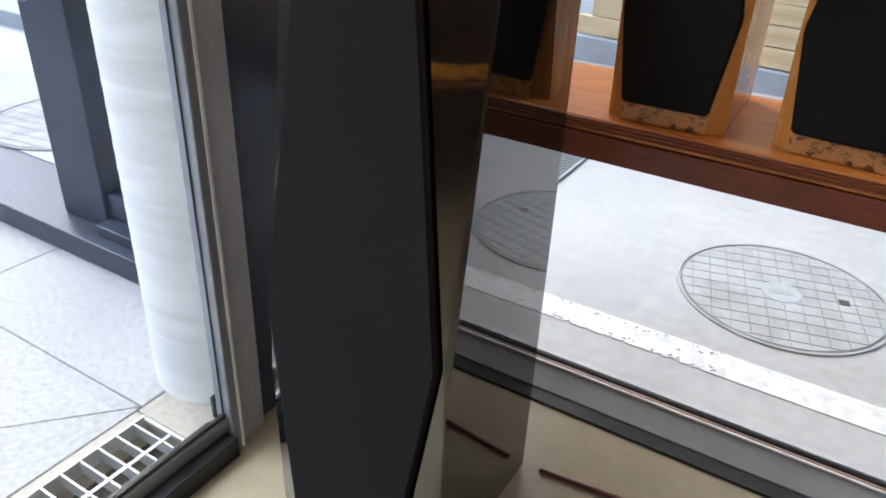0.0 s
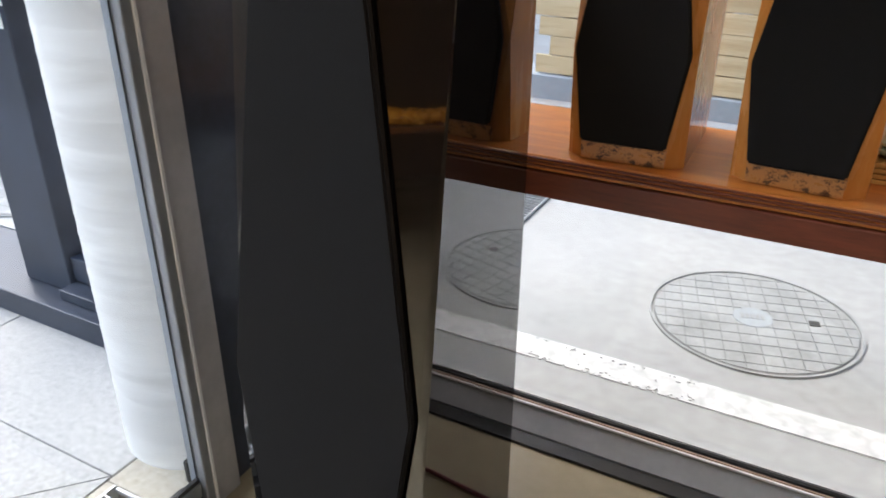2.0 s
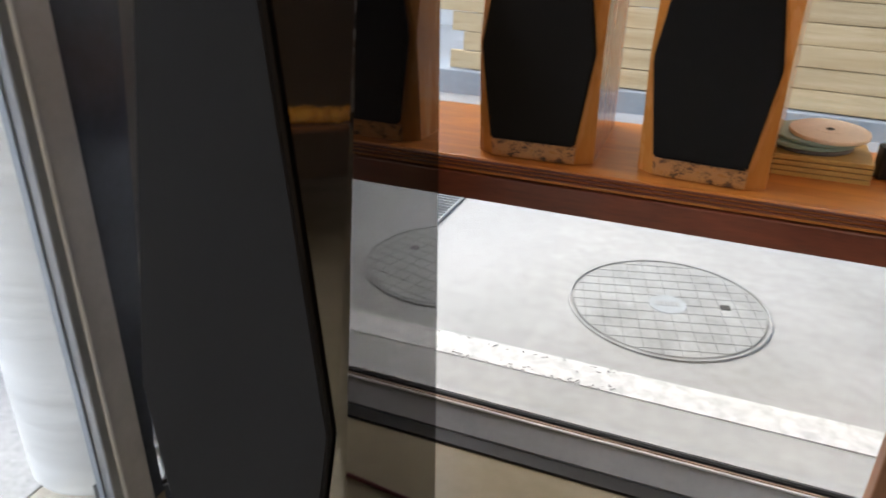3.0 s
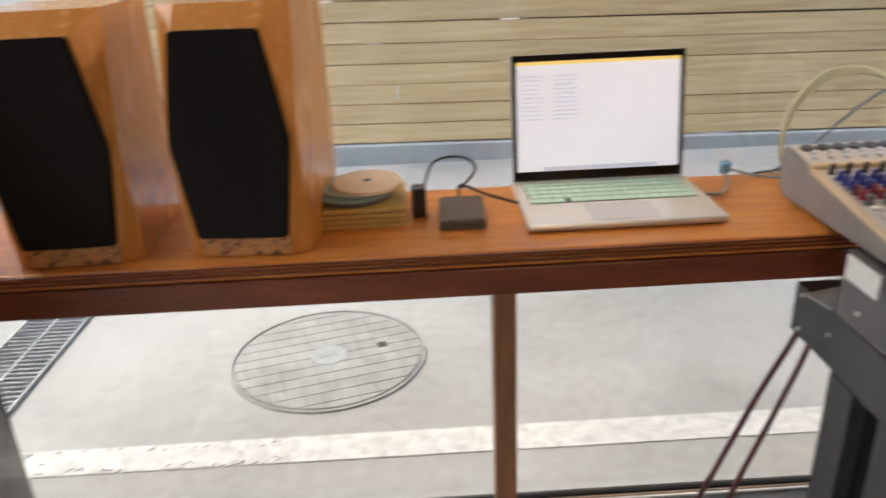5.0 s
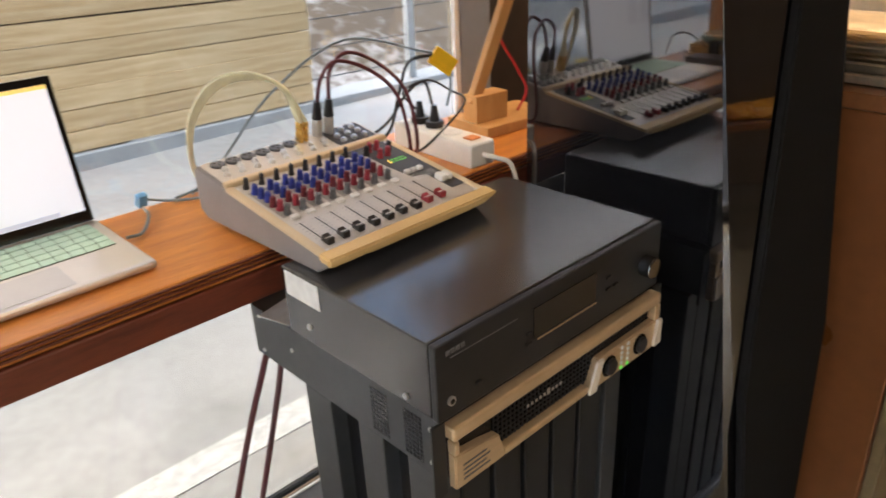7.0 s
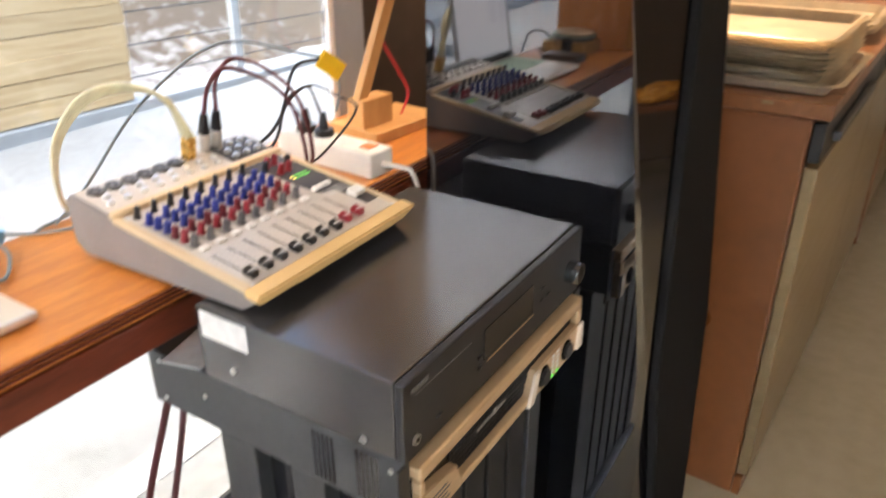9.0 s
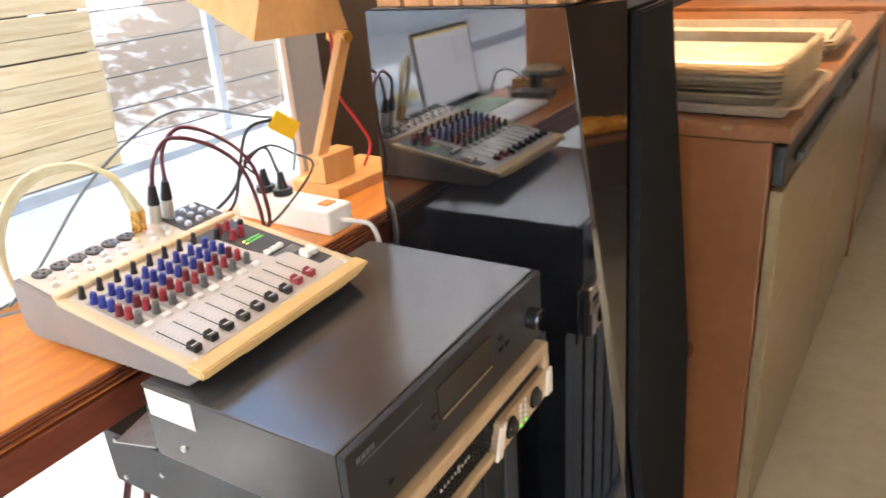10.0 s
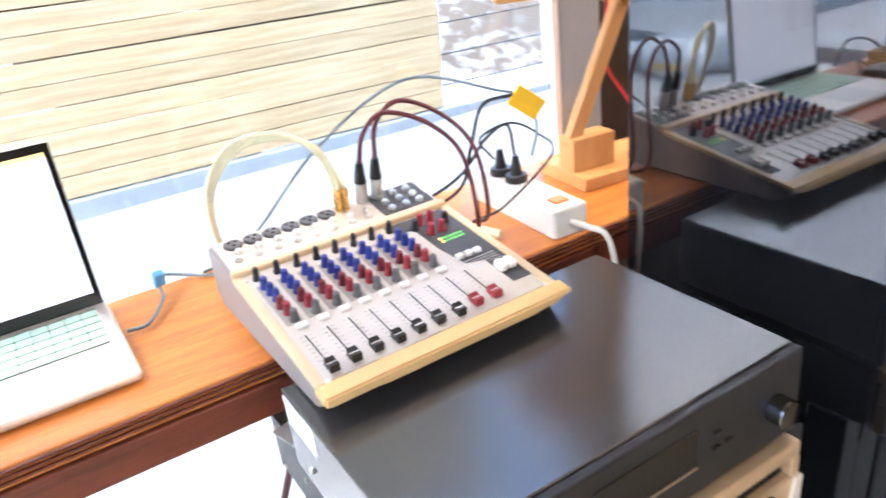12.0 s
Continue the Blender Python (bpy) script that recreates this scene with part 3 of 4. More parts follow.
# ---- the shelf along the window ----
def shelf():
    t = thing("window_shelf", pose(0, 0, TOP), "orange-brown stained wooden shelf with a dark red edge", "shelf")
    part("top", box(2.06, 4.70, 4.300, 4.603, -0.026, 0.0, 0.003), SHELF, t)
    part("front_edge", box(2.06, 4.70, 4.296, 4.335, -0.072, -0.027, 0.003), FASCIA, t, "dark red front edge")
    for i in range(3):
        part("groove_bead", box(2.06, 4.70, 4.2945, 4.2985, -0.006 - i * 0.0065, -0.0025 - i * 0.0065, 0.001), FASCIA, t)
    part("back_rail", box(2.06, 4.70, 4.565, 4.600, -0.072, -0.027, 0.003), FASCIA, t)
    leg = box(3.400, 3.440, 4.42, 4.465, FLOOR - TOP, -0.027, 0.003)
    part("leg", leg, LEGW, t, "square brown wooden leg")
    part("leg", box(2.10, 2.15, 4.42, 4.475, FLOOR - TOP, -0.027, 0.003), LEGW, t)
    part("leg", box(4.64, 4.69, 4.42, 4.475, FLOOR - TOP, -0.027, 0.003), LEGW, t)
    return t


shelf()


# ---- loudspeakers ----
def gem_cabinet(hw, depth, h, top, mid, low, cut_top, cut_low, zcut, bevel_top=0.0, lean=0.0):
    """Box of half width hw whose front corners are cut to a long hexagon.
    top, mid, low: (half width, height) of the hexagon; front at y=0."""
    (a1, z1), (a2, z2), (a3, z3) = top, mid, low
    bm = bmesh.new()
    v = lambda x, y, z: bm.verts.new((x, y if y == depth else y + lean * z, z))
    for s in (-1, 1):
        g = [v(s * a3, 0, z3), v(s * a2, 0, z2), v(s * a1, 0, z1)]
        e = [v(s * hw, cut_low, 0), v(s * hw, 0.004, zcut), v(s * hw, cut_top, h)]
        b = [v(s * hw, depth, 0), v(s * hw, depth, h)]
        f = [v(s * a3, 0.004, 0), v(s * a1, bevel_top, h)]
        bm.faces.new((g[0], g[1], e[1]))
        bm.faces.new((g[1], g[2], e[2], e[1]))
        bm.faces.new((g[0], e[1], e[0], f[0]))
        bm.faces.new((g[2], f[1], e[2]))
        bm.faces.new((e[0], e[1], e[2], b[1], b[0]))
        if s < 0:
            keep = (g, e, b, f)
    g0, e0, b0, f0 = keep
    bm.faces.new((g0[0], g[0], g[1], g0[1]))
    bm.faces.new((g0[1], g[1], g[2], g0[2]))
    bm.faces.new((g0[2], g[2], f[1], f0[1]))
    bm.faces.new((f0[0], f[0], g[0], g0[0]))
    bm.faces.new((f0[1], f[1], e[2], b[1], b0[1], e0[2]))
    bm.faces.new((f0[0], e0[0], b0[0], b[0], e[0], f[0]))
    bm.faces.new((b0[0], b0[1], b[1], b[0]))
    bmesh.ops.triangulate(bm, faces=[q for q in bm.faces if len(q.verts) == 4])
    bmesh.ops.recalc_face_normals(bm, faces=bm.faces)
    return bm


def hexagon(top, mid, low, grow, y0, y1):
    (a1, z1), (a2, z2), (a3, z3) = top, mid, low
    pts = [(-a1 - grow, z1 + grow), (a1 + grow, z1 + grow), (a2 + grow, z2), (a3 + grow, z3 - grow), (-a3 - grow, z3 - grow), (-a2 - grow, z2)]
    bm = prism(pts, y0, y1)
    bmesh.ops.bevel(bm, geom=list(bm.edges), offset=0.003, segments=2, affect="EDGES")
    return bm


def tower(m, label, depth, cut):
    t = thing("tower_speaker", m, label, "loudspeaker", "pair of tower speakers")
    top, mid, low = (0.088, 1.130), (0.171, 0.48), (0.113, 0.03)
    part("cabinet", gem_cabinet(0.180, depth, 1.140, top, mid, low, cut, 0.03, 0.34, 0.0, 0.065), GLOSS, t, "glossy piano black cabinet")
    part("grille", hexagon(top, mid, low, -0.004, -0.018, -0.002), CLOTH, t, "black cloth grille", m=pose(0, 0, 0, -3.72, 0, 0))
    part("top_edge", box(-0.174, 0.174, cut + 0.082, depth - 0.005, 1.1402, 1.1430, 0.001), BLACK, t)
    for x in (-0.13, 0.13):
        for y in (0.07, 0.33):
            part("foot", cyl(0.018, 0.012, pose(x, y, -0.012)), RUBBER, t)
    return t


tower(pose(2.442, 3.912, FLOOR + 0.012), "glossy black tower speaker with a faceted front, beside the glass corner", 0.38, 0.055)
tower(pose(4.594, 3.795, FLOOR + 0.012, 0, 0.6, 0.5), "glossy black tower speaker with a wooden crate on top", 0.460, 0.055)


def bookshelf_speaker(m):
    t = thing("bookshelf_speaker", m, "burl wood bookshelf speaker with a black faceted grille", "loudspeaker", "speakers on the shelf")
    top, mid, low = (0.061, 0.330), (0.086, 0.178), (0.067, 0.034)
    part("cabinet", gem_cabinet(0.094, 0.245, 0.362, top, mid, low, 0.045, 0.022, 0.178, 0.03), GOLDWOOD, t, "honey-coloured wood cabinet")
    part("grille", hexagon(top, mid, low, 0.0, -0.016, -0.002), CLOTH, t, "black cloth grille")
    part("plinth_veneer", prism([(-0.066, 0.002), (0.066, 0.002), (0.068, 0.030), (-0.068, 0.030)], -0.003, 0.0035), BURLDARK, t, "dark-figured burl strip")
    part("terminal_plate", box(-0.03, 0.03, 0.2455, 0.2485, 0.08, 0.15, 0.001), BLACK, t)
    return t


s1 = bookshelf_speaker(pose(2.770, 4.325, TOP, 0, 0, 2))
copy_thing(s1, pose(3.023, 4.330, TOP, 0, 0, -5))

# ---- laptop ----
lap = thing("laptop", pose(3.608, 4.357, TOP, 0, 0, 0), "open silver laptop with a lit screen and pale green keys", "laptop")
LW = 0.158
for x in (-0.13, 0.13):
    for y in (0.02, 0.19):
        part("foot", cyl(0.008, 0.002, pose(x, y, 0)), RUBBER, lap)
base = part("base", box(-LW, LW, 0, 0.222, 0.002, 0.015, 0.005), ALU, lap, "silver aluminium base")
part("trackpad", box(-0.055, 0.055, 0.008, 0.085, 0.0151, 0.0157, 0.0003), ALUPAD, base)
part("key_well", box(-0.14, 0.14, 0.095, 0.205, 0.0151, 0.0155), BEZEL, base)
key = mesh_of("key", box(-0.0097, 0.0097, -0.0094, 0.0094, 0, 0.0016, 0.0006, segments=1), KEYGREEN)
for r in range(5):
    for c in range(14):
        if r == 0 and 3 <= c <= 8:
            continue
        part("key", key, None, base, m=pose(-0.130 + c * 0.020 + (r % 2) * 0.001, 0.105 + r * 0.0215, 0.0156))
part("space_bar", box(-0.0715, 0.0395, 0.0956, 0.1144, 0.0156, 0.0172, 0.0006), KEYGREEN, base)
LID = pose(0, 0.214, 0.012, -9, 0, 0)
lid = part("lid", box(-0.154, 0.154, 0, 0.006, 0.004, 0.226, 0.003), ALU, lap, "silver aluminium lid", m=LID)
part("bezel", box(-0.1535, 0.1535, -0.0012, 0.0, 0.0045, 0.2255), BEZEL, lid, "black glossy bezel")
part("screen", box(-0.145, 0.145, -0.0022, -0.0014, 0.022, 0.214), SCREEN, lid, "bright white lit screen")
part("menu_bar", box(-0.145, 0.145, -0.0029, -0.0024, 0.208, 0.214), SCREENBAR, lid)
part("dock", box(-0.10, 0.11, -0.0029, -0.0024, 0.023, 0.030), SCREENTEXT, lid)
rng = random.Random(3)
for r in range(11):
    for x0, w in ((-0.138, 0.045), (-0.082, 0.052)):
        part("text_line", box(x0, x0 + w * rng.uniform(0.75, 1), -0.0028, -0.0024, 0.188 - r * 0.0075, 0.1905 - r * 0.0075), SCREENTEXT, lid)

# ---- boards, discs and small electronics ----
boards = thing("wooden_boards", pose(3.186, 4.43, TOP, 0, 0, 1), "stack of thin yellow wooden boards", "boards")
for i in range(4):
    part("board", box(-0.076 + 0.002 * (i % 2), 0.076, -0.01, 0.13, i * 0.0085, i * 0.0085 + 0.007, 0.001), BOARDY, boards)


def disc(r, h, m, material, name, label, category, hole=0.0):
    bm = cyl(r, h, n=48, bevel=min(0.002, h * 0.3))
    ob = solid(name, bm, material, label, category, smooth=True, m=m)
    if hole:
        part("label", cyl(hole, 0.0006, pose(0, 0, h), n=32), CREAM, ob)
        part("hole", cyl(hole * 0.3, 0.0008, pose(0, 0, h + 0.0006), n=16), BEZEL, ob)
    return ob


z = TOP + 0.0332
disc(0.062, 0.007, pose(3.176, 4.49, z), GREYK, "saucer", "dark grey round saucer in the stack", "saucer")
disc(0.070, 0.007, pose(3.170, 4.492, z + 0.008), TEAL, "saucer", "grey-green round saucer in the stack", "saucer")
disc(0.066, 0.006, pose(3.183, 4.488, z + 0.016), TEAL, "saucer", "grey-green round saucer in the stack", "saucer")
disc(0.058, 0.007, pose(3.198, 4.478, z + 0.023, 2, 0, 0), CREAM, "disc", "cream round disc with a centre hole", "disc", 0.02)
solid("charger", box(-0.011, 0.011, -0.014, 0.014, 0, 0.052, 0.004), BLACK, "small black charger standing on the shelf", "charger", m=pose(3.282, 4.47, TOP, 0, 0, 12))
hd = solid("hard_drive", box(-0.037, 0.037, 0, 0.115, 0, 0.020, 0.004), GREYBOX, "dark brown-grey portable hard drive", "hard drive", m=pose(3.350, 4.388, TOP, 0, 0, -2))
part("seam", box(-0.0372, 0.0372, -0.0004, 0.1154, 0.009, 0.010), BLACK, hd)
cable("usb_cable", [(3.352, 4.50, TOP + 0.012), (3.356, 4.53, TOP + 0.03), (3.40, 4.50, TOP + 0.02), (3.452, 4.475, TOP + 0.010)], 0.0026, RUBBER, "short black USB cable")
cable("charger_lead", [(3.288, 4.49, TOP + 0.03), (3.31, 4.54, TOP + 0.07), (3.36, 4.56, TOP + 0.072), (3.385, 4.56, TOP + 0.05), (3.36, 4.585, TOP + 0.006)], 0.0024, RUBBER, "black lead standing in a loop")
plug = solid("blue_plug", box(-0.008, 0.008, -0.006, 0.006, 0, 0.022, 0.002), BLUEPLUG, "light blue plastic plug on a lead", "plug", m=pose(3.835, 4.565, TOP + 0.018, 20, 0, 10))
cable("audio_lead", [(3.772, 4.475, TOP + 0.010), (3.80, 4.485, TOP + 0.006), (3.83, 4.53, TOP + 0.012), (3.835, 4.562, TOP + 0.018), (3.85, 4.60, TOP + 0.015), (3.90, 4.575, TOP + 0.005), (3.96, 4.52, TOP + 0.012)], 0.0026, GREYC, "grey-blue audio lead on the shelf")

# ---- mixer ----
mx = thing("mixing_console", pose(3.897, 4.126, TOP + 0.008, 0, 0, 1), "small tan and grey mixing console with blue and red knobs", "mixer")
MW, MD = 0.308, 0.345
prof = [(0.040, 0.0), (MD - 0.02, 0.0), (MD, 0.012), (MD, 0.075), (MD - 0.01, 0.083), (0.262, 0.069), (0.252, 0.064), (0.018, 0.026), (0.012, 0.018)]
body = prism(prof, 0.0, MW, "x")
bmesh.ops.bevel(body, geom=[e for e in body.edges], offset=0.002, segments=2, affect="EDGES")
part("body", body, MIXSIDE, mx, "dark grey steel body")
SL = math.degrees(math.atan2(0.038, 0.234))
panel_m = pose(0, 0.018, 0.0265, SL, 0, 0)
panel = part("control_panel", box(0.0112, MW - 0.0112, 0.0135, 0.236, 0.0, 0.002, 0.0008), MIXGREY, mx, "grey control panel", m=panel_m)
lipb = prism([(-0.003, 0.0045), (-0.003, -0.007), (0.004, -0.010), (0.058, -0.010), (0.068, -0.006), (0.258, -0.006), (0.268, -0.010), (0.286, -0.0095), (MW + 0.006, 0.0), (MW + 0.006, 0.0045)], 0.002, 0.027)
bmesh.ops.bevel(lipb, geom=list(lipb.edges), offset=0.0028, segments=3, affect="EDGES")
part("front_lip", lipb, LIPM, mx, "rounded tan front lip with a stepped lower edge", m=pose(0, 0.003, 0.0245, SL, 0, 0), smooth=True)
for x in (-0.001, MW - 0.011):
    part("side_trim", box(x, x + 0.012, 0.011, 0.238, -0.003, 0.0038, 0.0015), MIXGOLD, mx, m=panel_m)
part("ridge", box(0.0, MW, 0.236, 0.247, 0.0, 0.010, 0.003), MIXGOLD, mx, "tan ridge below the sockets", m=panel_m)
osec = prism([(0.270, 0.040), (MW - 0.0115, 0.040), (MW - 0.0115, 0.232), (0.206, 0.232), (0.212, 0.212), (0.236, 0.206), (0.238, 0.150), (0.246, 0.104), (0.270, 0.098)], 0.0021, 0.0030, "z")
part("output_section", osec, MIXDARK, panel, "dark output section")
for x in [0.026 + 0.0262 * i for i in range(8)]:
    part("channel_strip", box(x - 0.0095, x + 0.0105, 0.116, 0.206, 0.0021, 0.0025), GREYP, panel, "grey printed channel strip")


def knob_mesh(material):
    bm = cyl(0.0050, 0.0155, r2=0.0041, n=14, bevel=0.0008)
    cyl(0.0056, 0.003, n=14, bm=bm)
    box(-0.0006, 0.0006, -0.0045, 0.0045, 0.0161, 0.0164, 0, bm)
    return mesh_of("knob", bm, material, True)


kn = {k: knob_mesh(m) for k, m in (("black", BLACK), ("blue", BLUE), ("red", RED), ("dark_red", DARKRED), ("grey", GREYK))}
rows = [("grey", 0.1225, 0.002), ("red", 0.1385, 0.001), ("dark_red", 0.153, -0.001), ("blue", 0.1685, 0.001), ("blue", 0.184, 0.0), ("blue", 0.199, -0.001)]
CH = [0.026 + 0.0262 * i for i in range(8)]
for x in CH:
    for colour, y, dx in rows:
        part("knob", kn[colour], None, panel, m=pose(x + dx, y, 0.002, 0, 0, rng.uniform(-60, 60)))
    part("knob", kn["black"], None, panel, m=pose(x - 0.002, 0.2205, 0.002) @ Matrix.Diagonal((0.85, 0.85, 1.1, 1)))
for x, y, c in ((0.250, 0.213, "red"), (0.266, 0.213, "red"), (0.250, 0.185, "red"), (0.266, 0.185, "red"), (0.281, 0.200, "black"), (0.238, 0.205, "black")):
    part("knob", kn[c], None, panel, m=pose(x, y, 0.003))
button = mesh_of("button", box(-0.0065, 0.0065, -0.0045, 0.0045, 0, 0.0045, 0.001, segments=1), WHITEP)
for x in CH:
    part("button", button, None, panel, m=pose(x + 0.004, 0.108, 0.002))
for i in range(3):
    part("button", button, None, panel, m=pose(0.246 + i * 0.013, 0.116, 0.003) @ Matrix.Diagonal((0.75, 0.9, 1.3, 1)))
slot = mesh_of("fader_slot", box(-0.0007, 0.0007, -0.032, 0.032, 0, 0.0005), BEZEL)
scale = bmesh.new()
for k in range(9):
    for s in (-1, 1):
        box(s * 0.003, s * 0.0070, -0.030 + k * 0.0075, -0.0292 + k * 0.0075, 0, 0.0003, 0, scale)
scale = mesh_of("fader_scale", scale, GREYP)


def fader_mesh(material):
    bm = prism([(-0.0085, 0.0), (0.0085, 0.0), (0.0075, 0.010), (0.002, 0.007), (-0.002, 0.007), (-0.0075, 0.010)], -0.0056, 0.0056, "x")
    bmesh.ops.bevel(bm, geom=list(bm.edges), offset=0.0008, segments=1, affect="EDGES")
    return mesh_of("fader", bm, material)


capline = mesh_of("fader_line", box(-0.0054, 0.0054, -0.0006, 0.0006, 0.0071, 0.0076), PAPER)
fb, fr = fader_mesh(BLACK), fader_mesh(RED)
for i, x in enumerate(CH + [CH[-1] + 0.0262]):
    part("fader_slot", slot, None, panel, m=pose(x, 0.060, 0.0021))
    part("fader_scale", scale, None, panel, m=pose(x, 0.060, 0.0021))
    cap = part("fader", fr if i >= 7 else fb, None, panel, m=pose(x, 0.028 + 0.0008 * (i % 3) if i < 7 else 0.032, 0.003))
    part("fader_line", capline, None, cap)
for r in range(2):
    for i in range(8):
        part("level_light", box(0.250 + i * 0.0045, 0.2522 + i * 0.0045, 0.158 + r * 0.007, 0.1605 + r * 0.007, 0.0031, 0.0038), LED if i else LEDY, panel)
for i in range(4):
    part("legend_line", box(0.244, 0.290, 0.090 + i * 0.005, 0.0908 + i * 0.005, 0.0031, 0.0034), PAPER, panel)
for x in (0.268, 0.281):
    part("fader", box(x, x + 0.011, 0.060, 0.078, 0.003, 0.013, 0.0025), WHITEP, panel, "white main fader cap")
for x, y in ((0.013, 0.013), (MW - 0.013, 0.013), (0.012, 0.225), (MW - 0.012, 0.225)):
    part("screw", cyl(0.003, 0.0015, pose(x, y, 0.002), n=10), SILVER, panel)
part("logo", box(0.276, 0.292, -0.002, 0.003, 0.0005, 0.0015, 0.0004), MIXDARK, panel, m=pose(0, -0.008, -0.0005))
# socket panel at the back
SB = math.degrees(math.atan2(0.014, 0.073))
jack_m = pose(0, 0.264, 0.0705, SB, 0, 0)
jacks = part("socket_panel", box(0.004, MW - 0.004, 0.001, 0.068, 0.0, 0.002, 0.0008), MIXGREY, mx, "grey socket panel", m=jack_m)
part("output_plate", box(0.222, MW - 0.008, 0.004, 0.064, 0.0021, 0.0028), MIXDARK, jacks)
pin = mesh_of("contact", cyl(0.0019, 0.0006, n=8), BEZEL)
xlr = cyl(0.0105, 0.003, n=20, bevel=0.0008)
xlr = mesh_of("microphone_socket", xlr, [GREYK], True)
ringm = mesh_of("socket_ring", cyl(0.0122, 0.0016, n=20), BLACK, True)
for i in range(6):
    part("socket_ring", ringm, None, jacks, m=pose(0.026 + i * 0.0262, 0.052, 0.002))
    sock = part("microphone_socket", xlr, None, jacks, m=pose(0.026 + i * 0.0262, 0.052, 0.0025))
    for a in (30, 150, 270):
        part("contact", pin, None, sock, m=pose(0.0052 * math.cos(radians(a)), 0.0052 * math.sin(radians(a)), 0.003))
jm = cyl(0.0052, 0.004, n=12)
cyl(0.0036, 0.0062, n=10, bm=jm)
jm = mesh_of("jack_socket", jm, SILVER, True)
for i in range(8):
    for y in (0.016, 0.032):
        part("jack_socket", jm, None, jacks, m=pose(0.020 + i * 0.0262 + (0.006 if y > 0.02 else 0), y, 0.002))
for i in range(3):
    for y in (0.014, 0.032, 0.050):
        part("jack_socket", jm, None, jacks, m=pose(0.238 + i * 0.022, y, 0.0028))
for x in (0.176, 0.186):
    for y in (0.048, 0.056):
        part("phono_plug", cyl(0.0042, 0.034, n=12, bevel=0.001), GOLDM, jacks, "gold phono plug", m=pose(x, y, 0.003))
for x in (0.214, 0.238):
    pl = part("microphone_plug", cyl(0.0092, 0.030, n=20, bevel=0.0012), SILVER, jacks, "silver plug barrel", m=pose(x, 0.056, 0.003))
    part("plug_boot", cyl(0.0090, 0.030, pose(0, 0, 0.030), r2=0.0055, n=18), BLACK, pl, "black tapered boot")

# cables at the mixer, in world places
def at_jack(x, y, h):
    return (mx.matrix_basis @ jack_m @ Vector((x, y, h)))[:]


cable("microphone_cable", [at_jack(0.214, 0.056, 0.060), (4.115, 4.430, 1.140), (4.150, 4.430, 1.160), (4.205, 4.410, 1.135), (4.238, 4.385, 1.085), (4.245, 4.372, 0.985), (4.25, 4.42, 0.957)], 0.0034, MAROON, "maroon microphone cable arching over the mixer")
cable("microphone_cable", [at_jack(0.238, 0.056, 0.060), (4.140, 4.440, 1.145), (4.180, 4.440, 1.168), (4.235, 4.420, 1.138), (4.266, 4.395, 1.085), (4.272, 4.385, 0.990), (4.28, 4.44, 0.957)], 0.0034, MAROON, "maroon microphone cable arching over the mixer")
for k, (x, y) in enumerate(((0.176, 0.048), (0.186, 0.048), (0.176, 0.056), (0.186, 0.056))):
    d = 0.004 * k
    cable("phono_cable", [at_jack(x, y, 0.037), (4.055 - d, 4.445, 1.130 + d * 0.7), (4.01 - d, 4.465, 1.153 + d * 0.8), (3.96 - d, 4.49, 1.142 + d * 0.6), (3.925 - d * 0.6, 4.52, 1.085), (3.93, 4.55, 1.00 - d * 0.6), (3.99, 4.585, 0.962), (4.10 + d, 4.585 + d, 0.958), (4.22, 4.52 + d, 0.958 + d * 0.3), (4.27 + d, 4.36 + d, 0.960)], 0.0034, IVORY, "ivory phono cable looping behind the mixer")
cable("lead", [(3.93, 4.585, 0.955), (4.00, 4.60, 0.99), (4.12, 4.60, 1.09), (4.26, 4.56, 1.165), (4.36, 4.46, 1.140), (4.395, 4.437, 1.125), (4.405, 4.43, 1.08), (4.392, 4.43, 1.035)], 0.0025, GREYC, "grey-blue lead held by yellow tape")
cable("power_lead", [(4.385, 4.44, 1.132), (4.33, 4.46, 1.125), (4.315, 4.48, 1.06), (4.30, 4.50, 0.99), (4.23, 4.52, 0.957)], 0.0030, RUBBER, "black power lead behind the mixer")
cable("power_lead", [(4.378, 4.455, 1.035), (4.40, 4.50, 1.07), (4.37, 4.52, 1.05), (4.31, 4.52, 1.00), (4.22, 4.55, 0.957)], 0.0030, RUBBER, "black power lead behind the mixer")
cable("power_lead", [(4.352, 4.475, 1.03), (4.345, 4.50, 1.06), (4.40, 4.49, 1.075), (4.44, 4.47, 1.05), (4.40, 4.39, 1.045), (4.315, 4.40, 0.985), (4.295, 4.44, 0.957)], 0.0022, RUBBER, "thin black lead over the strip")
cable("lead", [(3.90, 4.585, 0.956), (3.97, 4.598, 0.958), (4.05, 4.585, 0.975), (4.11, 4.55, 0.985), (4.13, 4.49, 0.99)], 0.0028, GREYC, "grey-blue lead behind the mixer")
tape = solid("tape_flag", box(-0.026, 0.026, -0.004, 0.004, -0.017, 0.017, 0.0015), YELLOW, "bright yellow tape wrapped round a lead", "tape", m=pose(4.393, 4.436, 1.118, 0, 38, -20))

